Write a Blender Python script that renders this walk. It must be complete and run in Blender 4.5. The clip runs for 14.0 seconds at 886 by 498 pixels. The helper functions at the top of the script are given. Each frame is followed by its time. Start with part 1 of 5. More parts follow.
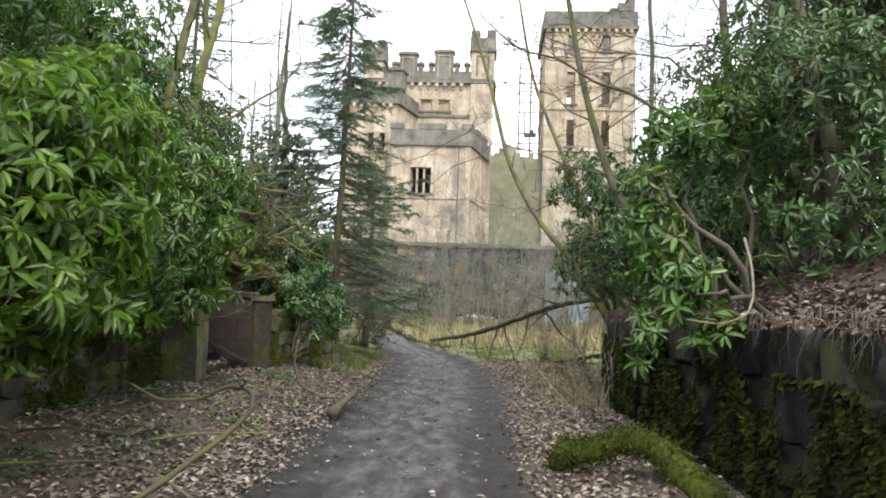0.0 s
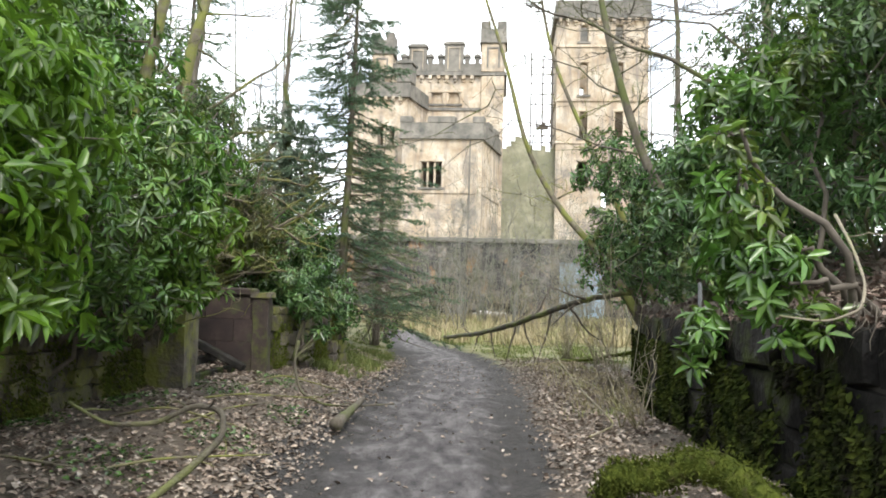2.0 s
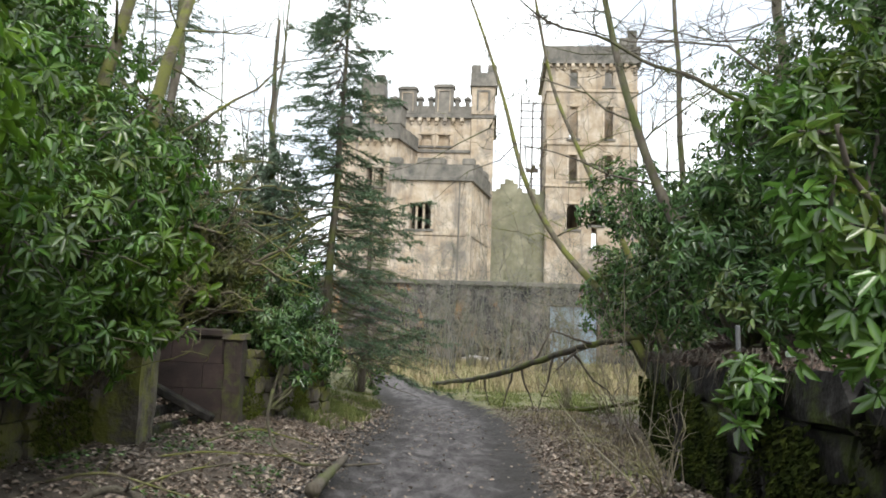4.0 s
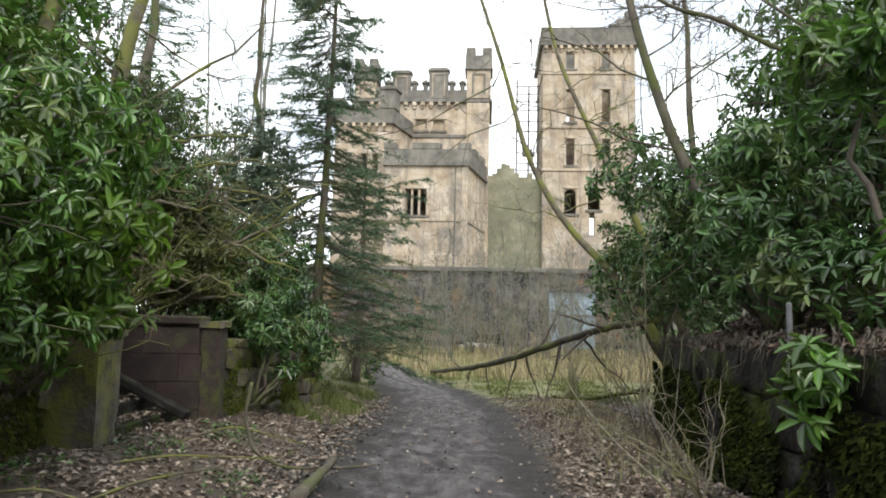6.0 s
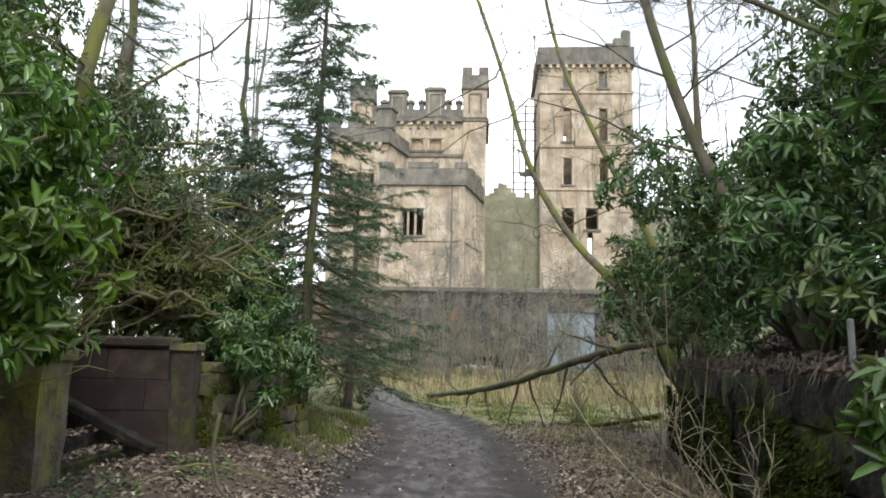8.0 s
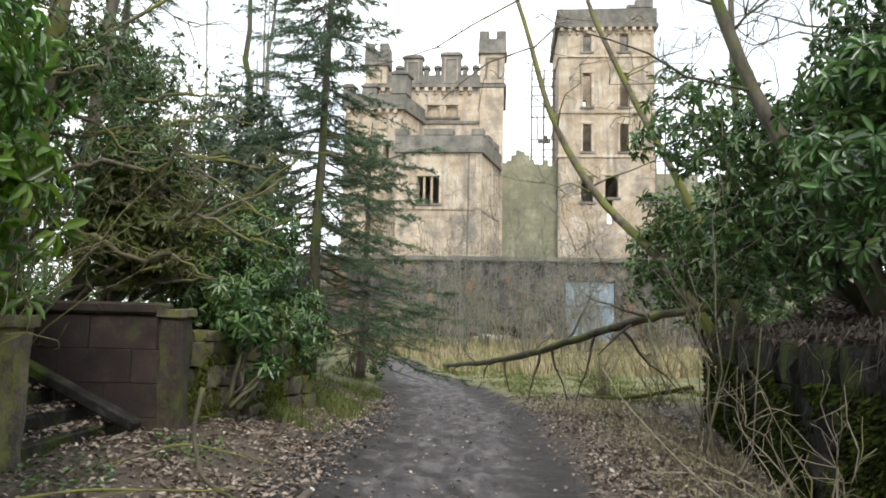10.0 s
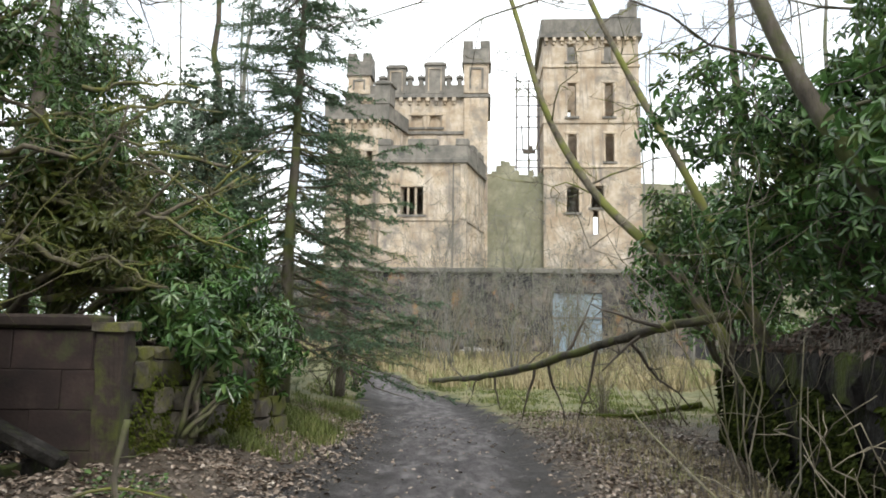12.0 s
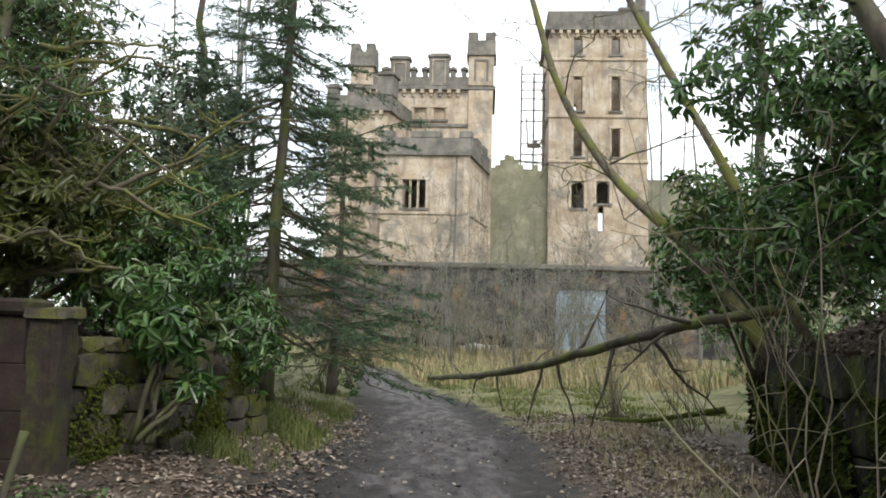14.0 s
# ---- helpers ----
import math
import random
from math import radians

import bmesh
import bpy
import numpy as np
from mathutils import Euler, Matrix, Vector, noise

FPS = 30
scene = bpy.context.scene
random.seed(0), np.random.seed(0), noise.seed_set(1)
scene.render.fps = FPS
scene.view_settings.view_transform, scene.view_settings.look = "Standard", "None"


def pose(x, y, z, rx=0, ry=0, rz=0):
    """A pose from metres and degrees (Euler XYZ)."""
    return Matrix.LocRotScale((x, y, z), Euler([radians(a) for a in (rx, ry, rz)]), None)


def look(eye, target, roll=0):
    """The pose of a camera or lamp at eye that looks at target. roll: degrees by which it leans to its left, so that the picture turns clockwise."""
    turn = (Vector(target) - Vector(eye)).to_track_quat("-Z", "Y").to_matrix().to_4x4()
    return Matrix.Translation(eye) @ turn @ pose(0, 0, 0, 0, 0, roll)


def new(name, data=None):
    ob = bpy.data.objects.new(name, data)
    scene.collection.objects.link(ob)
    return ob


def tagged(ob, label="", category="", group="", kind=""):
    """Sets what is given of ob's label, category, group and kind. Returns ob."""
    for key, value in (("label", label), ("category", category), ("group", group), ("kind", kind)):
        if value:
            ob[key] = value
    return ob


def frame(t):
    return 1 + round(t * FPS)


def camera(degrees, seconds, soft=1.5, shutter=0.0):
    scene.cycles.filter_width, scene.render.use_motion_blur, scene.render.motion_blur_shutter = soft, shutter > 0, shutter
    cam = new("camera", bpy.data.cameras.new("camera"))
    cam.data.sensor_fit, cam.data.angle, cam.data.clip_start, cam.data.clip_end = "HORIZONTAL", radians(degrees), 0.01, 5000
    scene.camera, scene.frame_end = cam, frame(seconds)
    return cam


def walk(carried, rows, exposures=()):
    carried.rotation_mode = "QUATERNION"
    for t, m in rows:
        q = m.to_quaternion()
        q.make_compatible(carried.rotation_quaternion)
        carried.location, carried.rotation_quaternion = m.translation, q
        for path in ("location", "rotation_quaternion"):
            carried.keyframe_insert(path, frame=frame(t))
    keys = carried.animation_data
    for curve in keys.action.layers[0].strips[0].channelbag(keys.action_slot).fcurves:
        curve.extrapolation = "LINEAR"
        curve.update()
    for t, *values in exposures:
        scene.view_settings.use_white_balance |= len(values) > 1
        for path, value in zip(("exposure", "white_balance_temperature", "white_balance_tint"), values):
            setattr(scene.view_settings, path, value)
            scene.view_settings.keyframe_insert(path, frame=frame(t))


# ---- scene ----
cam = camera(63.9, 14.0, soft=1.8)
METRES, EYE, TILT, LEAN, TURN = 7.7, 1.5, 0.0, 0.0, 0.0
ROWS = [
    (0.0, 0.0, 0.0, 0.0, -0.18, 4.95, -2.14),
    (0.5, -0.006, 0.0403, -0.0009, -1.29, 3.6, -2.34),
    (1.0, -0.0028, 0.0816, -0.0027, 1.36, 2.53, -2.35),
    (1.5, -0.0063, 0.12, -0.0023, 0.31, 3.21, -2.68),
    (2.0, -0.01, 0.161, -0.0003, 0.75, 4.62, -1.67),
    (2.5, -0.0077, 0.1951, 0.0026, 1.32, 7.45, -2.27),
    (3.0, -0.0159, 0.2343, 0.0012, -0.92, 8.21, -2.48),
    (5.5, -0.0289, 0.4111, -0.0012, 0.84, 7.64, -1.31),
    (6.0, -0.03, 0.446, -0.0024, -0.54, 7.19, -1.38),
    (6.5, -0.0291, 0.4773, -0.0016, -1.97, 7.93, -0.94),
    (7.0, -0.0255, 0.5103, -0.0009, 0.32, 7.52, -1.5),
    (7.5, -0.0264, 0.5396, -0.0017, -0.46, 8.52, -2.19),
    (8.0, -0.029, 0.5711, -0.0003, -0.8, 8.92, -1.24),
    (10.5, -0.0253, 0.7386, -0.0032, 0.65, 6.22, -1.36),
    (11.0, -0.0299, 0.7781, -0.0018, -1.6, 8.05, -0.79),
    (11.5, -0.0312, 0.8115, -0.0033, -1.31, 8.0, -0.62),
    (12.0, -0.028, 0.8507, -0.0023, -0.63, 7.58, -0.8),
    (12.5, -0.0302, 0.889, -0.0027, -2.59, 8.03, -1.02),
    (13.0, -0.0293, 0.9242, -0.0037, -1.92, 8.6, -0.89),
    (13.5, -0.0238, 0.9595, -0.0036, 1.68, 8.35, -1.46),
    (14.0, -0.0214, 0.9956, -0.0034, -0.55, 7.25, -1.6),
]
walk(cam, [(t, pose(0, 0, EYE, TILT, LEAN, TURN) @ pose(METRES * x, METRES * y, METRES * z, 90 + pitch, roll, yaw)) for t, x, y, z, yaw, pitch, roll in ROWS], ((0.0, 0.45), (1.0, 0.74), (1.8, 0.78), (3.0, 0.4), (5.5, 0.24), (8.0, 0.18), (11.0, 0.36), (14.0, 0.08)))

# ---- world and sun: thin bright overcast with a few blue gaps ----
world = bpy.data.worlds.new("overcast_sky")
scene.world = world
world.use_nodes = True
wn, wl = world.node_tree.nodes, world.node_tree.links
wn.clear()
SUN_EL, SUN_ROT = radians(48), radians(165)
sky = wn.new("ShaderNodeTexSky")
sky.sky_type, sky.sun_disc, sky.sun_elevation, sky.sun_rotation = "NISHITA", False, SUN_EL, SUN_ROT
sky_gain = wn.new("ShaderNodeMix")
sky_gain.data_type, sky_gain.blend_type = "RGBA", "MULTIPLY"
sky_gain.inputs[0].default_value = 1.0
sky_gain.inputs[7].default_value = (0.85, 0.85, 0.85, 1)
wl.new(sky.outputs[0], sky_gain.inputs[6])
coord = wn.new("ShaderNodeTexCoord")
cloud = wn.new("ShaderNodeTexNoise")
cloud.inputs["Scale"].default_value, cloud.inputs["Detail"].default_value = 3.2, 7
wl.new(coord.outputs["Generated"], cloud.inputs["Vector"])
ramp = wn.new("ShaderNodeValToRGB")
ramp.color_ramp.elements[0].position, ramp.color_ramp.elements[1].position = 0.41, 0.55
ramp.color_ramp.elements[0].color, ramp.color_ramp.elements[1].color = (0.45, 0.45, 0.45, 1), (1, 1, 1, 1)
wl.new(cloud.outputs[0], ramp.inputs[0])
mixc = wn.new("ShaderNodeMix")
mixc.data_type = "RGBA"
mixc.inputs[7].default_value = (12.4, 12.9, 13.2, 1)
wl.new(ramp.outputs[0], mixc.inputs[0])
wl.new(sky_gain.outputs[2], mixc.inputs[6])
bg = wn.new("ShaderNodeBackground")
bg.inputs[1].default_value = 0.15
wl.new(mixc.outputs[2], bg.inputs[0])
wout = wn.new("ShaderNodeOutputWorld")
wl.new(bg.outputs[0], wout.inputs[0])
sun = new("sun", bpy.data.lights.new("sun", "SUN"))
sun.data.energy, sun.data.angle, sun.data.color = 1.75, radians(14), (1.0, 0.95, 0.87)
sun.matrix_world = look((0, 0, 50), (0 - 50 * math.cos(SUN_EL) * math.sin(SUN_ROT), -50 * math.cos(SUN_EL) * math.cos(SUN_ROT), 50 - 50 * math.sin(SUN_EL)))


# ---- materials ----
def material(name, stops, scale=4.0, rough=0.8, bump=0.3, bump_scale=40.0, blotch=None, blotch_scale=0.7, blotch_range=(0.5, 0.62),
             per_piece=0.0, per_island=False, stretch=(1, 1, 1), coord_kind="Object", translucent=0.0, spec=0.5, bump_dist=0.01, streak=None):
    """A weathered surface: a noise ramp of colours, a second set of blotches, relief, and a change of tone from piece to piece."""
    m = bpy.data.materials.new(name)
    m.use_nodes = True
    n, l = m.node_tree.nodes, m.node_tree.links
    b = n["Principled BSDF"]
    b.inputs["Roughness"].default_value = rough
    b.inputs["Specular IOR Level"].default_value = spec
    if coord_kind == "World":
        src = n.new("ShaderNodeNewGeometry").outputs["Position"]
    else:
        src = n.new("ShaderNodeTexCoord").outputs["Object"]
    mp = n.new("ShaderNodeMapping")
    mp.inputs["Scale"].default_value = stretch
    l.new(src, mp.inputs[0])
    nz = n.new("ShaderNodeTexNoise")
    nz.inputs["Scale"].default_value, nz.inputs["Detail"].default_value, nz.inputs["Roughness"].default_value = scale, 8, 0.65
    l.new(mp.outputs[0], nz.inputs["Vector"])
    rp = n.new("ShaderNodeValToRGB")
    el = rp.color_ramp.elements
    while len(el) < len(stops):
        el.new(0.5)
    for e, (p, c) in zip(el, stops):
        e.position, e.color = p, (*c, 1)
    l.new(nz.outputs[0], rp.inputs[0])
    colour = rp.outputs[0]
    extra = []
    if blotch:
        extra.append((blotch, blotch_scale, blotch_range, (1, 1, 1)))
    if streak:
        extra.append(streak)
    for c, s, (r0, r1), st in extra:
        mp2 = n.new("ShaderNodeMapping")
        mp2.inputs["Scale"].default_value = st
        l.new(src, mp2.inputs[0])
        n2 = n.new("ShaderNodeTexNoise")
        n2.inputs["Scale"].default_value, n2.inputs["Detail"].default_value, n2.inputs["Roughness"].default_value = s, 9, 0.7
        l.new(mp2.outputs[0], n2.inputs["Vector"])
        mr = n.new("ShaderNodeMapRange")
        mr.inputs[1].default_value, mr.inputs[2].default_value = r0, r1
        l.new(n2.outputs[0], mr.inputs[0])
        mx = n.new("ShaderNodeMix")
        mx.data_type = "RGBA"
        mx.inputs[7].default_value = (*c, 1)
        l.new(mr.outputs[0], mx.inputs[0])
        l.new(colour, mx.inputs[6])
        colour = mx.outputs[2]
    if per_piece:
        if per_island:
            rnd = n.new("ShaderNodeNewGeometry").outputs["Random Per Island"]
        else:
            rnd = n.new("ShaderNodeObjectInfo").outputs["Random"]
        mr = n.new("ShaderNodeMapRange")
        mr.inputs[3].default_value, mr.inputs[4].default_value = 1 - per_piece, 1 + per_piece
        l.new(rnd, mr.inputs[0])
        hs = n.new("ShaderNodeHueSaturation")
        l.new(mr.outputs[0], hs.inputs["Value"])
        l.new(colour, hs.inputs["Color"])
        colour = hs.outputs[0]
    l.new(colour, b.inputs["Base Color"])
    if bump:
        n3 = n.new("ShaderNodeTexNoise")
        n3.inputs["Scale"].default_value, n3.inputs["Detail"].default_value = bump_scale, 6
        l.new(mp.outputs[0], n3.inputs["Vector"])
        bp = n.new("ShaderNodeBump")
        bp.inputs["Strength"].default_value, bp.inputs["Distance"].default_value = bump, bump_dist
        l.new(n3.outputs[0], bp.inputs["Height"])
        l.new(bp.outputs[0], b.inputs["Normal"])
    if translucent:
        tr = n.new("ShaderNodeBsdfTranslucent")
        l.new(colour, tr.inputs[0])
        ms = n.new("ShaderNodeMixShader")
        ms.inputs[0].default_value = translucent
        l.new(b.outputs[0], ms.inputs[1])
        l.new(tr.outputs[0], ms.inputs[2])
        l.new(ms.outputs[0], n["Material Output"].inputs[0])
    return m


SANDSTONE = material("sandstone", [(0.3, (0.34, 0.25, 0.165)), (0.48, (0.48, 0.39, 0.285)), (0.68, (0.64, 0.56, 0.46))], 0.7, 0.9, 0.6, 5, (0.23, 0.21, 0.18), 0.32, (0.52, 0.66),
                     coord_kind="World", bump_dist=0.05, per_piece=0.1, streak=((0.24, 0.21, 0.185), 1.3, (0.5, 0.68), (1, 1, 0.1)))
GREY_STONE = material("blackened_sandstone", [(0.25, (0.1, 0.095, 0.085)), (0.5, (0.2, 0.185, 0.16)), (0.75, (0.3, 0.275, 0.235))], 0.7, 0.9, 0.5, 6, (0.1, 0.1, 0.09), 0.6, (0.5, 0.66),
                      coord_kind="World", bump_dist=0.05, per_piece=0.1, streak=((0.12, 0.115, 0.1), 1.0, (0.5, 0.7), (1, 1, 0.15)))
BASE_STONE = material("sooty_ashlar", [(0.34, (0.03, 0.029, 0.03)), (0.5, (0.1, 0.09, 0.082)), (0.68, (0.3, 0.25, 0.2))], 0.7, 0.92, 0.6, 5, (0.03, 0.03, 0.033), 0.5, (0.5, 0.58),
                      coord_kind="World", bump_dist=0.05, per_piece=0.4, streak=((0.38, 0.2, 0.08), 0.45, (0.56, 0.66), (1, 1, 0.6)))
IVY_WALL = material("lichened_wall", [(0.3, (0.15, 0.145, 0.1)), (0.5, (0.26, 0.25, 0.17)), (0.7, (0.38, 0.36, 0.26))], 0.6, 0.95, 0.5, 8, (0.2, 0.2, 0.13), 0.5, (0.45, 0.62), coord_kind="World")
# near-black colour stands for the unlit inside behind the openings
DARK_VOID = material("unlit_interior_black", [(0.3, (0.03, 0.03, 0.03)), (0.7, (0.06, 0.055, 0.05))], 1.0, 0.95, 0.2, 8)
BLUE_METAL = material("faded_blue_sheet", [(0.3, (0.2, 0.27, 0.33)), (0.6, (0.3, 0.38, 0.45)), (0.8, (0.38, 0.45, 0.5))], 1.3, 0.55, 0.15, 9, (0.18, 0.17, 0.16), 1.2, (0.58, 0.7))
STEEL = material("rusty_scaffold_tube", [(0.3, (0.1, 0.09, 0.085)), (0.7, (0.2, 0.18, 0.17))], 3, 0.6, 0.1, 30)
# near-black base puts the overhanging bank's shade into the mossy stone's colour
WALL_STONE = material("shade_dark_mossy_stone", [(0.36, (0.008, 0.0075, 0.007)), (0.54, (0.02, 0.018, 0.016)), (0.76, (0.07, 0.066, 0.062))], 3.6, 0.8, 1.0, 14, (0.04, 0.052, 0.01), 1.3, (0.5, 0.6),
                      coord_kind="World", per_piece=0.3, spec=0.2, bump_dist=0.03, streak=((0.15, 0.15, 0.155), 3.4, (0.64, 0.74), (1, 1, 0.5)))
WALL_CORE = material("dark_mortar", [(0.3, (0.03, 0.028, 0.024)), (0.7, (0.07, 0.06, 0.048))], 5, 0.95, 0.6, 25, (0.05, 0.065, 0.015), 2, coord_kind="World")
RED_STONE = material("dark_red_slab", [(0.3, (0.016, 0.011, 0.01)), (0.55, (0.038, 0.024, 0.021)), (0.75, (0.07, 0.05, 0.042))], 2.5, 0.8, 0.5, 30, (0.05, 0.06, 0.02), 1.6, (0.54, 0.68), coord_kind="World", per_piece=0.2)
MOSS = material("moss", [(0.3, (0.03, 0.042, 0.008)), (0.5, (0.075, 0.095, 0.016)), (0.75, (0.15, 0.17, 0.034))], 14, 1.0, 1.0, 90, (0.07, 0.055, 0.03), 5, (0.55, 0.68), coord_kind="World", bump_dist=0.02, spec=0.1)
MOSS_DARK = material("dark_moss", [(0.3, (0.01, 0.015, 0.004)), (0.5, (0.028, 0.038, 0.008)), (0.75, (0.085, 0.1, 0.018))], 4, 1.0, 0.3, 60, (0.014, 0.012, 0.009), 1.8, (0.5, 0.62), coord_kind="World", per_piece=0.5, per_island=True, spec=0.1)
BARK = material("bark", [(0.3, (0.05, 0.042, 0.033)), (0.5, (0.1, 0.085, 0.065)), (0.72, (0.17, 0.15, 0.12))], 9, 0.95, 0.8, 45, (0.085, 0.1, 0.03), 1.5, (0.46, 0.6), coord_kind="World", stretch=(1, 1, 0.35), bump_dist=0.012)
MOSSY_BARK = material("mossy_bark", [(0.3, (0.06, 0.05, 0.036)), (0.55, (0.14, 0.12, 0.085)), (0.75, (0.22, 0.2, 0.14))], 8, 0.95, 0.8, 50, (0.16, 0.17, 0.04), 1.8, (0.44, 0.56), coord_kind="World", bump_dist=0.012)
TWIG = material("pale_twig", [(0.3, (0.13, 0.11, 0.08)), (0.55, (0.23, 0.2, 0.145)), (0.8, (0.32, 0.29, 0.22))], 6, 0.9, 0.3, 40, (0.17, 0.17, 0.06), 1.4, (0.5, 0.62), coord_kind="World")
DARK_TWIG = material("dark_twig", [(0.3, (0.06, 0.05, 0.04)), (0.7, (0.13, 0.11, 0.085))], 6, 0.9, 0.3, 40, coord_kind="World")
GREY_TREE = material("far_bark", [(0.3, (0.13, 0.125, 0.11)), (0.7, (0.24, 0.23, 0.2))], 2, 0.95, 0.2, 20, (0.14, 0.16, 0.08), 0.7, coord_kind="World")
LEAF = material("rhododendron_leaf", [(0.3, (0.045, 0.115, 0.018)), (0.5, (0.08, 0.175, 0.028)), (0.72, (0.13, 0.22, 0.045))], 2.2, 0.24, 0.1, 60, (0.1, 0.13, 0.022), 0.9, (0.5, 0.66), per_piece=0.6, per_island=True, coord_kind="World", translucent=0.3, spec=0.7)
LEAF_MID = material("grey_green_leaf", [(0.3, (0.045, 0.105, 0.03)), (0.5, (0.08, 0.165, 0.045)), (0.72, (0.14, 0.22, 0.075))], 2.2, 0.24, 0.1, 60, (0.12, 0.14, 0.035), 1.1, (0.52, 0.66), per_piece=0.65, per_island=True, coord_kind="World", translucent=0.3, spec=0.75)
LEAF_YOUNG = material("yellow_green_leaf", [(0.3, (0.05, 0.12, 0.012)), (0.5, (0.1, 0.19, 0.018)), (0.72, (0.17, 0.245, 0.03))], 2.2, 0.3, 0.1, 60, (0.045, 0.12, 0.022), 1.1, (0.5, 0.62), per_piece=0.6, per_island=True, coord_kind="World", translucent=0.5, spec=0.6)
LEAF_DARK = material("dull_evergreen_leaf", [(0.3, (0.042, 0.085, 0.026)), (0.5, (0.078, 0.145, 0.042)), (0.72, (0.13, 0.195, 0.065))], 2.2, 0.25, 0.1, 60, (0.11, 0.11, 0.035), 1.3, (0.54, 0.68), per_piece=0.6, per_island=True, coord_kind="World", translucent=0.3, spec=0.7)
LEAF_IVY = material("ivy_leaf", [(0.3, (0.07, 0.12, 0.075)), (0.7, (0.19, 0.25, 0.17))], 2.2, 0.36, 0.1, 60, per_piece=0.55, per_island=True, coord_kind="World", translucent=0.15)
LEAF_BROWN = material("olive_leaf", [(0.3, (0.055, 0.075, 0.016)), (0.7, (0.13, 0.14, 0.03))], 2.2, 0.35, 0.1, 60, (0.05, 0.09, 0.018), 1.5, per_piece=0.4, per_island=True, coord_kind="World", translucent=0.35)
NEEDLE_PALE = material("grey_green_needle", [(0.3, (0.1, 0.13, 0.065)), (0.7, (0.21, 0.24, 0.12))], 1.5, 0.6, 0.0, 60, per_piece=0.35, per_island=True, coord_kind="World", translucent=0.35)
NEEDLE = material("spruce_needle", [(0.3, (0.055, 0.105, 0.06)), (0.55, (0.09, 0.155, 0.08)), (0.75, (0.14, 0.2, 0.1))], 1.5, 0.45, 0.0, 60, per_piece=0.4, per_island=True, coord_kind="World", translucent=0.35)
FALLEN_BARK = material("wet_mossed_bark", [(0.3, (0.03, 0.025, 0.018)), (0.55, (0.075, 0.065, 0.045)), (0.75, (0.13, 0.12, 0.08))], 7, 0.9, 0.9, 50, (0.11, 0.125, 0.028), 1.6, (0.47, 0.6), coord_kind="World", bump_dist=0.015)
LITTER = material("dead_leaf", [(0.3, (0.085, 0.058, 0.04)), (0.5, (0.22, 0.17, 0.13)), (0.72, (0.48, 0.43, 0.37))], 8, 0.55, 0.2, 60, per_piece=0.55, per_island=True, coord_kind="World")
RUSSET = material("russet_dead_leaf", [(0.3, (0.05, 0.03, 0.021)), (0.5, (0.115, 0.075, 0.055)), (0.72, (0.24, 0.175, 0.14))], 8, 0.6, 0.2, 60, per_piece=0.55, per_island=True, coord_kind="World")
STRAW = material("dry_grass", [(0.3, (0.25, 0.2, 0.11)), (0.7, (0.44, 0.38, 0.23))], 1.0, 0.9, 0.0, 60, (0.2, 0.24, 0.08), 0.5, (0.5, 0.62), per_piece=0.3, per_island=True, coord_kind="World", translucent=0.2)
GRASS = material("green_grass", [(0.3, (0.07, 0.09, 0.022)), (0.55, (0.14, 0.17, 0.045)), (0.7, (0.26, 0.22, 0.11))], 2.0, 0.8, 0.0, 60, per_piece=0.35, per_island=True, coord_kind="World", translucent=0.25)
PALE = material("pale_rubble", [(0.3, (0.4, 0.38, 0.35)), (0.7, (0.75, 0.73, 0.7))], 3, 0.9, 0.4, 20)
GREY_POST = material("weathered_grey_post", [(0.3, (0.1, 0.105, 0.11)), (0.7, (0.18, 0.185, 0.19))], 5, 0.8, 0.4, 40)


# ---- mesh helpers ----
def make(name, verts, faces, mat, parent=None, label="", smooth=False):
    me = bpy.data.meshes.new(name)
    me.from_pydata([tuple(v) for v in verts], [], [tuple(f) for f in faces])
    me.update()
    if smooth:
        me.shade_smooth()
    me.materials.append(mat)
    ob = new(name, me)
    ob.parent = parent
    if label:
        tagged(ob, label=label)
    return ob


def poly_soup(name, V, mat, parent=None, faces_per=((0, 1, 2, 3),)):
    """One mesh of many alike little pieces: V is (pieces, corners, 3); faces_per: the quads of one piece."""
    n, k, _ = V.shape
    F = (np.array(faces_per)[None] + (np.arange(n) * k)[:, None, None]).reshape(-1, 4)
    me = bpy.data.meshes.new(name)
    me.vertices.add(n * k)
    me.vertices.foreach_set("co", V.astype(np.float32).ravel())
    me.loops.add(F.size)
    me.loops.foreach_set("vertex_index", F.astype(np.int32).ravel())
    me.polygons.add(len(F))
    me.polygons.foreach_set("loop_start", np.arange(0, F.size, 4, dtype=np.int32))
    me.update(calc_edges=True)
    me.materials.append(mat)
    ob = new(name, me)
    ob.parent = parent
    return ob


def thing(name, at, label, category, group="", kind="", rz=0):
    ob = new(name)
    ob.empty_display_size = 0.2
    ob.matrix_world = pose(*at, 0, 0, rz)
    return tagged(ob, label, category, group, kind)


def part(name, bm, mat, parent, label="", bevel=0.0, smooth=False):
    if bevel:
        bmesh.ops.bevel(bm, geom=list(bm.edges), offset=bevel, segments=1, affect="EDGES")
    me = bpy.data.meshes.new(name)
    bm.to_mesh(me)
    bm.free()
    me.materials.append(mat)
    if smooth:
        me.shade_smooth()
    ob = new(name, me)
    ob.parent = parent
    if label:
        tagged(ob, label=label)
    return ob


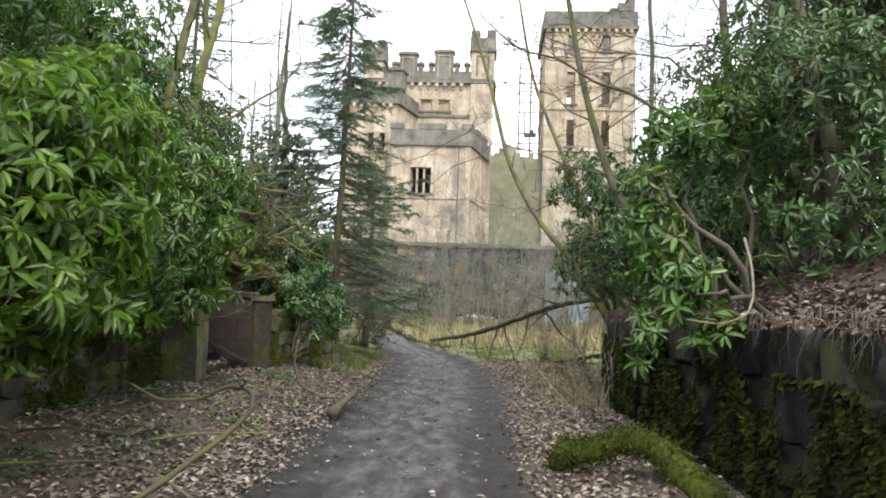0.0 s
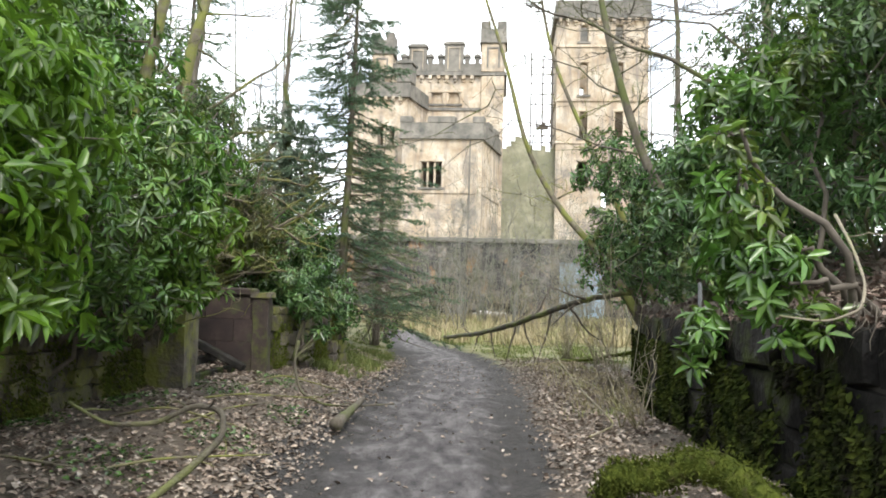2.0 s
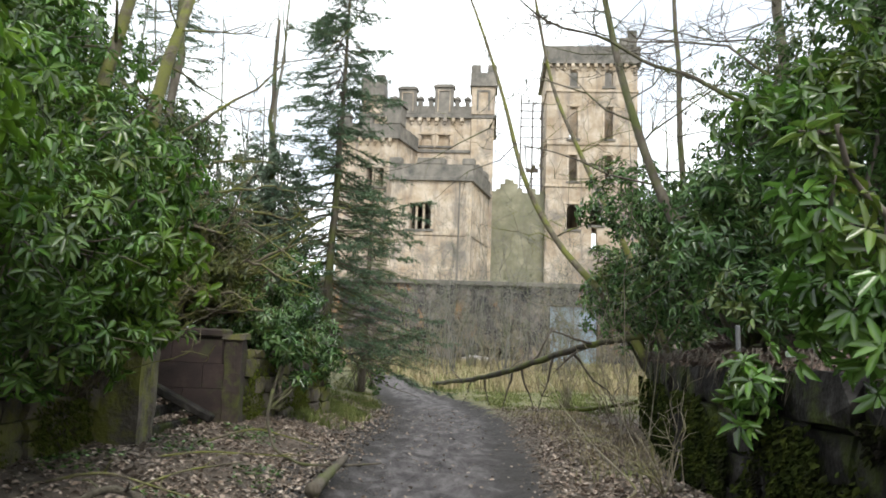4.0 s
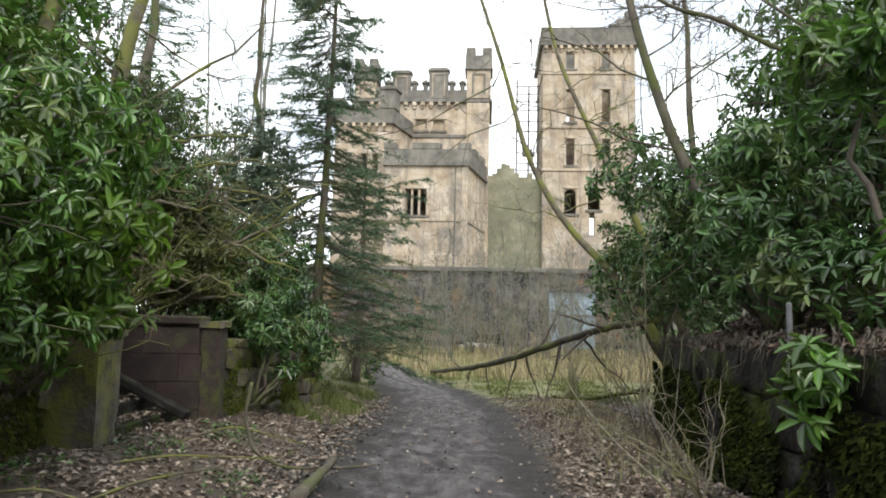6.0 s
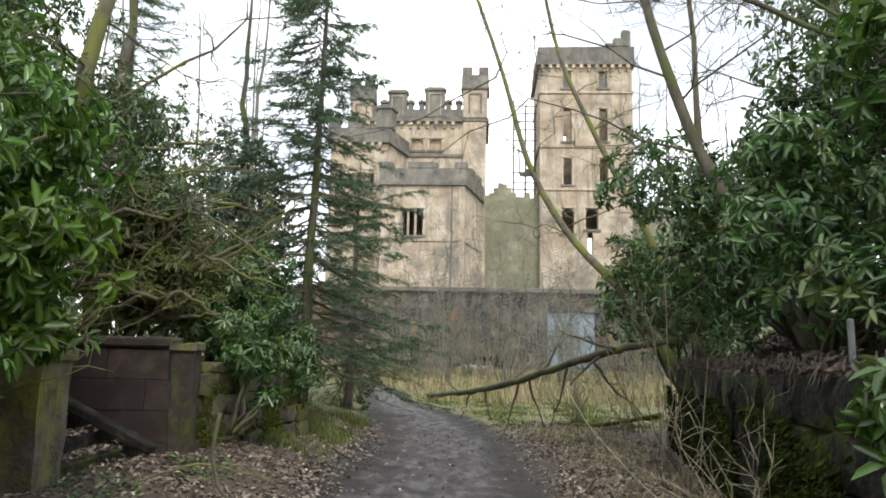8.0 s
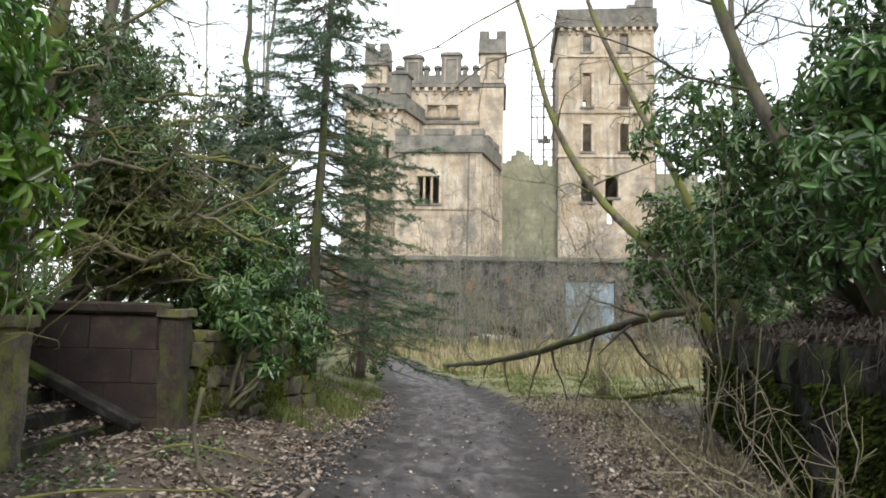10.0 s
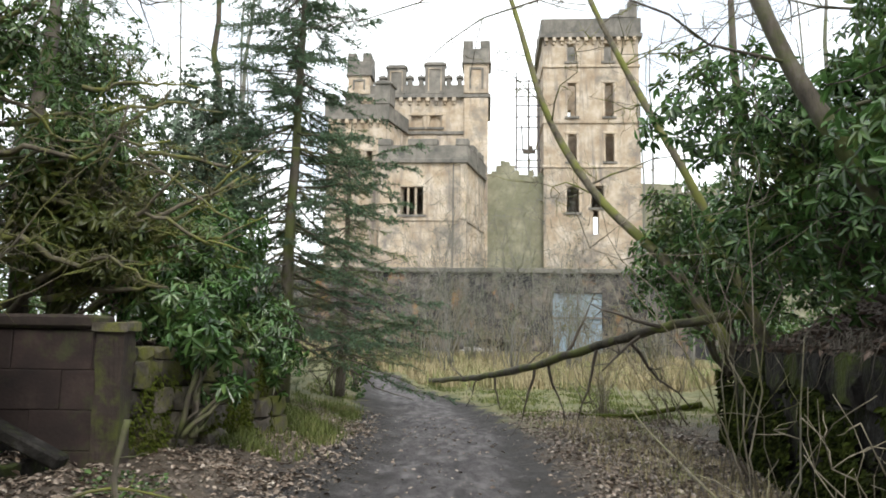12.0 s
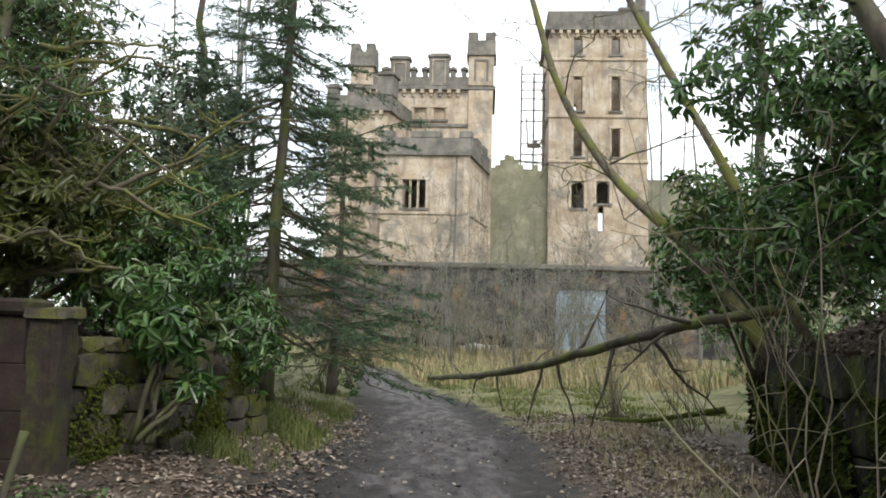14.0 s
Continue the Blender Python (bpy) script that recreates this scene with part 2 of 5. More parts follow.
def box(bm, x0, x1, y0, y1, z0, z1):
    m = pose((x0 + x1) / 2, (y0 + y1) / 2, (z0 + z1) / 2) @ Matrix.Diagonal((abs(x1 - x0), abs(y1 - y0), abs(z1 - z0), 1))
    bmesh.ops.create_cube(bm, size=1, matrix=m)


SHEAR = None  # (start, slope) of a canted block


def boxes(name, rows, mat, parent, label="", bevel=0.0):
    bm = bmesh.new()
    for r in rows:
        box(bm, *r)
    if SHEAR:
        for q in bm.verts:
            q.co.x += SHEAR[1] * max(0.0, q.co.y - SHEAR[0])
    return part(name, bm, mat, parent, label, bevel)


def tube(points, r0, r1, sides=6, rng=None, lump=0.0):
    """Verts and faces of a tapered limb along a bent line."""
    P = np.array(points, float)
    n = len(P)
    T = np.gradient(P, axis=0)
    T /= np.linalg.norm(T, axis=1)[:, None] + 1e-9
    ref = np.where(np.abs(T[:, 2:3]) > 0.9, np.array([[1.0, 0, 0]]), np.array([[0, 0, 1.0]]))
    A = np.cross(T, ref)
    A /= np.linalg.norm(A, axis=1)[:, None] + 1e-9
    B = np.cross(T, A)
    R = np.linspace(r0, r1, n)
    if rng is not None and lump:
        R = R * (1 + lump * rng.uniform(-1, 1, n))
    ang = np.arange(sides) * 2 * np.pi / sides
    ring = np.cos(ang)[None, :, None] * A[:, None] + np.sin(ang)[None, :, None] * B[:, None]
    V = (P[:, None] + ring * R[:, None, None]).reshape(-1, 3)
    F = []
    for i in range(n - 1):
        for j in range(sides):
            k = (j + 1) % sides
            F.append((i * sides + j, i * sides + k, (i + 1) * sides + k, (i + 1) * sides + j))
    F.append(tuple(range(sides))[::-1])
    F.append(tuple(range((n - 1) * sides, n * sides)))
    return V, F


def tubes(name, limbs, mat, parent, sides=5, label="", rng=None, lump=0.0):
    """One mesh of several limbs: each limb is (points, r0, r1)."""
    Vs, Fs, o = [], [], 0
    for pts, r0, r1 in limbs:
        V, F = tube(pts, r0, r1, sides, rng, lump)
        Vs.append(V)
        Fs.extend([tuple(i + o for i in f) for f in F])
        o += len(V)
    return make(name, np.concatenate(Vs), Fs, mat, parent, label, smooth=True)


def bend(a, b, rng, wob=0.12, n=7, sag=0.0):
    """A wavering line from a to b."""
    a, b = np.array(a, float), np.array(b, float)
    t = np.linspace(0, 1, n)[:, None]
    L = np.linalg.norm(b - a)
    off = np.cumsum(rng.normal(0, 1, (n, 3)), axis=0)
    off -= off[0] + (off[-1] - off[0]) * t
    P = a + (b - a) * t + off * wob * L / n
    P[:, 2] += sag * L * 4 * (t * (1 - t))[:, 0]
    return P


def unit(v):
    return v / (np.linalg.norm(v, axis=-1, keepdims=True) + 1e-9)


def leaf_mesh(base, way, up, length, width, droop=0.35, fold=0.3):
    """Folded, drooping leaves: arrays of base points, directions, upper sides, sizes -> (n, 6, 3)."""
    side = unit(np.cross(way, up))
    nrm = unit(np.cross(side, way))
    L, W = length[:, None], width[:, None]
    out = np.empty((len(base), 6, 3))
    out[:, 0] = base
    out[:, 1] = base + way * L * 0.38 - side * W * 0.5 + nrm * W * fold
    out[:, 2] = base + way * L * 0.74 - side * W * 0.4 + nrm * (W * fold * 0.7 - L * droop * 0.3)
    out[:, 3] = base + way * L - nrm * L * droop * 0.7
    out[:, 4] = base + way * L * 0.74 + side * W * 0.4 + nrm * (W * fold * 0.7 - L * droop * 0.3)
    out[:, 5] = base + way * L * 0.38 + side * W * 0.5 + nrm * W * fold
    return out


LEAF_FACES = ((0, 1, 2, 3), (0, 3, 4, 5))


def rosettes(centres, axes, rng, leaves=8, size=0.13, slim=0.3, hang=0.25):
    """Whorls of long leaves round shoot tips."""
    n = len(centres)
    ref = np.where(np.abs(axes[:, 2:3]) > 0.8, np.array([[1.0, 0, 0]]), np.array([[0, 0, 1.0]]))
    A = unit(np.cross(axes, ref))
    B = np.cross(axes, A)
    ang = (np.arange(leaves)[None] * 2 * np.pi / leaves) + rng.uniform(0, 6.28, (n, 1)) + rng.normal(0, 0.25, (n, leaves))
    radial = np.cos(ang)[..., None] * A[:, None] + np.sin(ang)[..., None] * B[:, None]
    tilt = rng.uniform(-0.15, 0.75, (n, leaves, 1))
    way = unit(radial + axes[:, None] * tilt + np.array([0, 0, -hang]))
    base = centres[:, None] + way * 0.012 - axes[:, None] * rng.uniform(0, 0.05, (n, leaves, 1))
    size = size * rng.uniform(0.65, 1.25, (n, 1)) * rng.uniform(0.75, 1.15, (n, leaves))
    upv = unit(axes[:, None] + 0.001 + np.array([0, 0, 0.6]) + 0 * way)
    return leaf_mesh(base.reshape(-1, 3), way.reshape(-1, 3), upv.reshape(-1, 3), size.ravel(), (size * slim * rng.uniform(0.85, 1.2, (n, leaves))).ravel())


def shrub(name, root, lumps, count, mat, label, seed, size=0.13, leaves=8, hang=0.25, slim=0.3, category="shrub", branch_mat=None, inner=0.25, stems=3):
    """An evergreen shrub: stems from the root to lumps ((centre, radii), ...), with leaf whorls in and about the lumps' shells."""
    rng = np.random.default_rng(seed)
    ob = thing(name, root, label, category, "rhododendrons along the path" if name == "rhododendron" else "")
    root = np.array(root, float)
    vol = np.array([r[0] * r[1] + r[1] * r[2] + r[0] * r[2] for c, r in lumps])
    limbs, C, AX = [], [], []
    for (c, r), share in zip(lumps, vol / vol.sum()):
        c, r = np.array(c, float), np.array(r, float)
        k = int(count * share)
        d = unit(rng.normal(0, 1, (k, 3)))
        rad = np.where(rng.random(k) < inner, rng.uniform(0.3, 0.8, k), rng.uniform(0.8, 1.12, k))
        lob = 1 + 0.3 * np.sin(d[:, 0] * 5 + seed) * np.cos(d[:, 2] * 6 + seed * 2) + 0.12 * np.sin(d[:, 1] * 11 + seed)
        p = c + d * r * (rad * lob)[:, None]
        C.append(p)
        AX.append(unit(d + np.array([0, 0, 0.35]) + rng.normal(0, 0.35, (k, 3))))
        for _ in range(stems):
            end = c + rng.normal(0, 0.35, 3) * r
            stem = bend(root + rng.normal(0, 0.08, 3) * (1, 1, 0), end, rng, 0.35, 8, 0.06)
            tubes("stem", [(stem - root, 0.035, 0.014)], branch_mat or BARK, ob, 6)
        for q in p[rng.choice(k, min(k, max(8, k // 10)), replace=False)]:
            limbs.append((bend(c + (q - c) * rng.uniform(0.1, 0.4), q, rng, 0.25, 4) - root, 0.011, 0.004))
    tagged(tubes("twig_mass", limbs, branch_mat or BARK, ob, 4), kind="stuff")
    C, AX = np.concatenate(C), np.concatenate(AX)
    V = rosettes(C, AX, rng, leaves, size, slim, hang)
    tagged(poly_soup("crown", V - root, mat, ob, LEAF_FACES), kind="stuff")
    return ob


def bare_tree(name, root, top, r0, label, seed, mat=BARK, limbs_n=14, spread=0.35, twigs=6, start=0.3, wob=0.1, category="tree", via=None, sides=6):
    """A leafless tree: a bent tapered trunk, limbs, and twigs in turn."""
    rng = np.random.default_rng(seed)
    ob = thing(name, root, label, category, "bare trees of the wood" if name == "bare_tree" else "")
    root = np.array(root, float)
    if via is None:
        P = bend(root, top, rng, wob, 14)
    else:
        K = np.array([root, *via, top], float)
        s = np.linspace(0, len(K) - 1, 26)
        P = np.stack([np.interp(s, range(len(K)), K[:, i]) for i in range(3)], 1)
        for _ in range(3):
            P[1:-1] = (P[:-2] + 2 * P[1:-1] + P[2:]) / 4
    H = np.linalg.norm(P[-1] - P[0])
    V, F = tube(P - root, r0, r0 * 0.25, 8, rng, 0.06)
    make("trunk", V, F, mat, ob, smooth=True)
    out = []
    for i in range(limbs_n):
        f = start + (1 - start) * (i + rng.random()) / limbs_n
        p = P[min(int(f * (len(P) - 1)), len(P) - 2)]
        a = rng.uniform(0, 6.28)
        L = H * spread * (1.15 - f) * rng.uniform(0.5, 1.1)
        e = p + np.array([math.cos(a), math.sin(a), rng.uniform(-0.1, 0.9)]) * L
        Q = bend(p, e, rng, 0.3, 7)
        rr = max(r0 * (1 - f) * 0.32, 0.009)
        out = [(Q - root, rr, 0.004)]
        for _ in range(twigs):
            q = Q[rng.integers(1, 7)]
            e2 = q + (unit(rng.normal(0, 1, 3)) + unit(e - p) * 0.8) * L * rng.uniform(0.15, 0.45)
            T = bend(q, e2, rng, 0.3, 5)
            out.append((T - root, rr * 0.4 + 0.002, 0.003))
            for _ in range(3):
                q2 = T[rng.integers(1, 5)]
                out.append((bend(q2, q2 + unit(rng.normal(0, 1, 3)) * L * 0.16, rng, 0.3, 3) - root, 0.005, 0.002))
        tubes("limb", out, mat, ob, 3 if mat is GREY_TREE else 4)
    return ob


# ---- ground: one sheet, with the mud path, banks and leaf mould ----
def smooth_step(e0, e1, v):
    t = np.clip((v - e0) / (e1 - e0), 0, 1)
    return t * t * (3 - 2 * t)


PATH_Y = [-30, 0, 5, 9, 14, 19, 25, 30, 38, 50, 62]
PATH_X = [-0.3, -0.3, -0.25, -0.25, -0.05, 0.1, -0.5, -1.5, -2.6, -5.6, -12]
PATH_W = [1.1, 1.1, 1.08, 1.2, 1.35, 1.3, 1.15, 0.9, 0.7, 0.8, 0.9]


def wall_right(y):
    return 2.5 + 0.02 * y + 0.19 * np.maximum(y - 11.0, 0.0)


def wall_left(y):
    return np.where(y < 10.8, -4.15, -4.15 + 0.24 * (y - 10.8))


def ground_z(x, y):
    c, w = np.interp(y, PATH_Y, PATH_X), np.interp(y, PATH_Y, PATH_W)
    d = np.abs(x - c) / w
    z = -0.05 * (1 - smooth_step(0.75, 1.25, d))
    z = z - 0.035 * np.exp(-((np.abs(x - c) - 0.62 * w) / 0.16) ** 2)
    near = smooth_step(60, 30, y)
    z = z + 0.3 * smooth_step(-1.6, -3.6, x - c * 0.4) * near
    z = z + 0.12 * smooth_step(1.3, 2.6, x) * smooth_step(30, 18, y)
    xr = wall_right(y)
    bank = 1.42 + 0.75 * smooth_step(0.2, 2.6, x - xr) + 0.08 * (x - xr)
    inr = smooth_step(0.22, 0.3, x - xr) * smooth_step(17.5, 16.5, y)
    z = np.where(inr > 0, z * (1 - inr) + bank * inr, z)
    slope = 1.5 * smooth_step(0.5, 5.5, x - xr - 0.4) * smooth_step(16.2, 17.5, y) * smooth_step(40, 26, y)
    z = z + slope
    xl = wall_left(y)
    bank_l = 1.25 + 0.5 * smooth_step(0, 4, xl - x)
    inl = smooth_step(0.25, 0.33, xl - x) * smooth_step(17.6, 16.8, y)
    z = np.where(inl > 0, z * (1 - inl) + bank_l * inl, z)
    stair = (np.abs(y - 12.5) < 1.4) & (xl - x > 0)
    z = np.where(stair, np.clip((xl - x) * 0.5 + 0.12, 0.1, 1.25), z)
    z = z + 1.2 * smooth_step(1.5, 7, xl - x) * smooth_step(16.8, 18, y) * smooth_step(45, 26, y)
    z = z + 0.4 * smooth_step(40, 58, y)
    return z


def off_path(x, y):
    return np.abs(x - np.interp(y, PATH_Y, PATH_X)) / np.interp(y, PATH_Y, PATH_W)


def rough(x, y):
    return 0.03 * (np.sin(x * 3.1 + 1.3 * np.sin(y * 1.7)) * np.cos(y * 2.3 + x) + 0.6 * np.sin(x * 7.3 + y * 5.1) * np.sin(y * 6.1 - x * 2.2))


def grid_axis(fine0, fine1, step, far0, far1):
    a = list(np.arange(fine0, fine1 + 1e-6, step))
    s, v = step, fine1
    while v < far1:
        s *= 1.35
        v += s
        a.append(min(v, far1))
    s, v = step, fine0
    while v > far0:
        s *= 1.35
        v -= s
        a.insert(0, max(v, far0))
    return np.array(a)


def ground_material():
    """Leaf mould, mud with a pale trodden middle and dark churned edges, and mossy turf further on."""
    m = bpy.data.materials.new("woodland_ground")
    m.use_nodes = True
    n, l = m.node_tree.nodes, m.node_tree.links
    b = n["Principled BSDF"]
    pos = n.new("ShaderNodeNewGeometry").outputs["Position"]

    def nz(scale, detail=8, stretch=(1, 1, 1)):
        mp = n.new("ShaderNodeMapping")
        mp.inputs["Scale"].default_value = stretch
        l.new(pos, mp.inputs[0])
        t = n.new("ShaderNodeTexNoise")
        t.inputs["Scale"].default_value, t.inputs["Detail"].default_value, t.inputs["Roughness"].default_value = scale, detail, 0.68
        l.new(mp.outputs[0], t.inputs["Vector"])
        return t.outputs[0]

    def ramp_of(src, stops):
        r = n.new("ShaderNodeValToRGB")
        el = r.color_ramp.elements
        while len(el) < len(stops):
            el.new(0.5)
        for e, (p, c) in zip(el, stops):
            e.position, e.color = p, (*c, 1)
        l.new(src, r.inputs[0])
        return r.outputs[0]

    def maths(op, a, c=None):
        t = n.new("ShaderNodeMath")
        t.operation = op
        for k, q in enumerate((a, c)):
            if q is None:
                continue
            if isinstance(q, (int, float)):
                t.inputs[k].default_value = q
            else:
                l.new(q, t.inputs[k])
        return t.outputs[0]

    def step(src, a, c):
        t = n.new("ShaderNodeMapRange")
        t.interpolation_type = "SMOOTHSTEP"
        t.inputs[1].default_value, t.inputs[2].default_value = a, c
        l.new(src, t.inputs[0])
        return t.outputs[0]

    def mixed(f, a, c):
        t = n.new("ShaderNodeMix")
        t.data_type = "RGBA"
        l.new(f, t.inputs[0])
        l.new(a, t.inputs[6])
        l.new(c, t.inputs[7])
        return t.outputs[2]

    def attr(name):
        t = n.new("ShaderNodeAttribute")
        t.attribute_name = name
        return t.outputs["Fac"]

    d = maths("ABSOLUTE", attr("path_side"))
    skew = maths("ADD", d, maths("MULTIPLY", attr("path_side"), 0.16))
    ragged = maths("ADD", skew, maths("MULTIPLY", maths("SUBTRACT", nz(1.6), 0.5), 1.5))
    fine = nz(9)
    trod = ramp_of(nz(3.2, 12, (1.5, 0.6, 1)), [(0.37, (0.024, 0.021, 0.022)), (0.51, (0.078, 0.07, 0.071)), (0.65, (0.16, 0.147, 0.148))])
    churned = ramp_of(fine, [(0.3, (0.014, 0.012, 0.011)), (0.55, (0.03, 0.026, 0.024)), (0.75, (0.065, 0.056, 0.05))])
    soil = ramp_of(nz(6), [(0.3, (0.04, 0.03, 0.021)), (0.5, (0.085, 0.065, 0.047)), (0.72, (0.15, 0.12, 0.09))])
    turf = ramp_of(nz(1.2), [(0.3, (0.06, 0.075, 0.02)), (0.5, (0.14, 0.14, 0.055)), (0.7, (0.25, 0.21, 0.11))])
    patches = maths("MULTIPLY", step(nz(0.9), 0.5, 0.62), step(d, 0.35, 0.7))
    col = mixed(patches, trod, churned)
    col = mixed(step(ragged, 0.45, 0.75), col, churned)
    verge = mixed(step(maths("ADD", attr("ahead"), maths("MULTIPLY", nz(0.5), 8.0)), 21, 27), soil, turf)
    col = mixed(step(ragged, 1.05, 1.3), col, verge)
    l.new(col, b.inputs["Base Color"])
    b.inputs["Roughness"].default_value = 0.75
    bp = n.new("ShaderNodeBump")
    bp.inputs["Strength"].default_value, bp.inputs["Distance"].default_value = 1.0, 0.05
    l.new(maths("ADD", nz(14), maths("MULTIPLY", nz(4, 5, (1.6, 0.6, 1)), 0.8)), bp.inputs["Height"])
    l.new(bp.outputs[0], b.inputs["Normal"])
    return m


gx = grid_axis(-8, 8, 0.1, -900, 900)
gy = grid_axis(-3, 30, 0.12, -900, 900)
GX, GY = np.meshgrid(gx, gy)
GZ = ground_z(GX, GY) + rough(GX, GY)
nv, nu = GX.shape
ids = np.arange(nv * nu).reshape(nv, nu)
GF = np.stack([ids[:-1, :-1], ids[:-1, 1:], ids[1:, 1:], ids[1:, :-1]], -1).reshape(-1, 4)
gme = bpy.data.meshes.new("ground")
gme.vertices.add(nv * nu)
gme.vertices.foreach_set("co", np.stack([GX, GY, GZ], -1).astype(np.float32).ravel())
gme.loops.add(GF.size)
gme.loops.foreach_set("vertex_index", GF.astype(np.int32).ravel())
gme.polygons.add(len(GF))
gme.polygons.foreach_set("loop_start", np.arange(0, GF.size, 4, dtype=np.int32))
gme.update(calc_edges=True)
gme.shade_smooth()
side_d = (GX - np.interp(GY, PATH_Y, PATH_X)) / np.interp(GY, PATH_Y, PATH_W)
gme.attributes.new("path_side", "FLOAT", "POINT").data.foreach_set("value", side_d.astype(np.float32).ravel())
gme.attributes.new("ahead", "FLOAT", "POINT").data.foreach_set("value", GY.astype(np.float32).ravel())
gme.materials.append(ground_material())
ground = tagged(new("ground", gme), "leaf-strewn woodland soil crossed by a dark muddy path", "ground", kind="structure")


# ---- the ruined castle ----
CA = 4.0
castle = thing("castle", (2.4, 72, 0.0), "roofless buff sandstone castle ruin with battlements and towers", "building", rz=-CA)


def window(u0, u1, z0, z1, v, lights=1, arched=False, blind=False):
    """A stone surround, sill, mullions and an arched head in a wall opening."""
    rows = [(u0 - 0.25, u0, v - 0.08, v + 0.35, z0, z1), (u1, u1 + 0.25, v - 0.08, v + 0.35, z0, z1), (u0 - 0.3, u1 + 0.3, v - 0.12, v + 0.4, z1, z1 + 0.28)]
    win = boxes("window_frame", rows, SANDSTONE, castle, "worn dressed-stone window surround", 0.03)
    boxes("sill", [(u0 - 0.3, u1 + 0.3, v - 0.18, v + 0.4, z0 - 0.22, z0)], GREY_STONE, win)
    w = u1 - u0
    if lights > 1:
        for i in range(1, lights):
            u = u0 + w * i / lights
            boxes("mullion", [(u - 0.1, u + 0.1, v + 0.02, v + 0.3, z0, z1)], SANDSTONE, win)
    if arched:
        bm = bmesh.new()
        n = 8
        for i in range(n):
            a0, a1 = math.pi * i / n, math.pi * (i + 1) / n
            pts = [(u0 + w / 2 + w / 2 * math.cos(a), z1 - w / 2 + w / 2 * math.sin(a)) for a in (a0, a1)]
            vs = [bm.verts.new(p) for p in [(pts[0][0], v + 0.1, pts[0][1]), (pts[0][0], v + 0.1, z1), (pts[1][0], v + 0.1, z1), (pts[1][0], v + 0.1, pts[1][1]),
                                            (pts[0][0], v + 0.5, pts[0][1]), (pts[0][0], v + 0.5, z1), (pts[1][0], v + 0.5, z1), (pts[1][0], v + 0.5, pts[1][1])]]
            for f in ((0, 1, 2, 3), (7, 6, 5, 4), (0, 3, 7, 4), (1, 5, 6, 2)):
                bm.faces.new([vs[j] for j in f])
        part("arch", bm, SANDSTONE, win)
    if blind:
        boxes("backing", [(u0, u1, v + 0.3, v + 0.5, z0, z1)], DARK_VOID if not arched else SANDSTONE, win)
    return win


def band(u0, u1, v0, v1, z, h, out, mat=GREY_STONE, name="string_course"):
    return boxes(name, [(u0 - out, u1 + out, v0 - out, v0, z, z + h), (u1, u1 + out, v0, v1, z, z + h), (u0 - out, u0, v0, v1, z, z + h)], mat, castle, "", 0.03)


def merlon(u0, u1, v, z0, z1, deep=0.9, panel=True):
    m = boxes("merlon", [(u0, u1, v, v + deep, z0, z1)], GREY_STONE, castle, "blackened stone merlon with a moulded cap", 0.05)
    boxes("cap", [(u0 - 0.14, u1 + 0.14, v - 0.14, v + deep + 0.14, z1, z1 + 0.28), (u0 + 0.1, u1 - 0.1, v + 0.1, v + deep - 0.1, z1 + 0.28, z1 + 0.5)], GREY_STONE, m, "", 0.05)
    if panel:
        mid, w = (u0 + u1) / 2, (u1 - u0) * 0.28
        boxes("panel_moulding", [(mid - w - 0.12, mid - w, v - 0.08, v, z0 + 0.3, z1 - 0.4), (mid + w, mid + w + 0.12, v - 0.08, v, z0 + 0.3, z1 - 0.4), (mid - w - 0.12, mid + w + 0.12, v - 0.08, v, z1 - 0.4, z1 - 0.25)], SANDSTONE, m)
    return m


def corbels(u0, u1, v, z, step=0.95):
    u = u0
    while u < u1:
        boxes("corbel", [(u, u + step * 0.45, v - 0.4, v, z, z + 0.45), (u + 0.06, u + step * 0.45 - 0.06, v - 0.22, v, z - 0.3, z)], SANDSTONE, castle, "", 0.04)
        u += step


def wall_solid(name, u0, u1, z0, z1, v0, v1, holes, mat, label=""):
    """One connected wall slab with openings right through it."""
    us = sorted({u0, u1, *[h[0] for h in holes], *[h[1] for h in holes]})
    zs = sorted({z0, z1, *[h[2] for h in holes], *[h[3] for h in holes]})
    nu_, nz_ = len(us) - 1, len(zs) - 1

    def solid(i, k):
        if not (0 <= i < nu_ and 0 <= k < nz_):
            return False
        cu, cz = (us[i] + us[i + 1]) / 2, (zs[k] + zs[k + 1]) / 2
        return not any(h[0] < cu < h[1] and h[2] < cz < h[3] for h in holes)

    bm = bmesh.new()
    cache = {}

    def vert(i, k, back):
        key = (i, k, back)
        if key not in cache:
            cache[key] = bm.verts.new((us[i], v1 if back else v0, zs[k]))
        return cache[key]

    for i in range(nu_):
        for k in range(nz_):
            if not solid(i, k):
                continue
            c = [(i, k), (i + 1, k), (i + 1, k + 1), (i, k + 1)]
            bm.faces.new([vert(*q, 0) for q in c])
            bm.faces.new([vert(*q, 1) for q in c[::-1]])
            for (a, e), nb in zip(((0, 1), (1, 2), (2, 3), (3, 0)), ((i, k - 1), (i + 1, k), (i, k + 1), (i - 1, k))):
                if not solid(*nb):
                    bm.faces.new([vert(*c[a], 0), vert(*c[a], 1), vert(*c[e], 1), vert(*c[e], 0)])
    bmesh.ops.recalc_face_normals(bm, faces=list(bm.faces))
    if SHEAR:
        for q in bm.verts:
            q.co.x += SHEAR[1] * max(0.0, q.co.y - SHEAR[0])
    return part(name, bm, mat, castle, label)


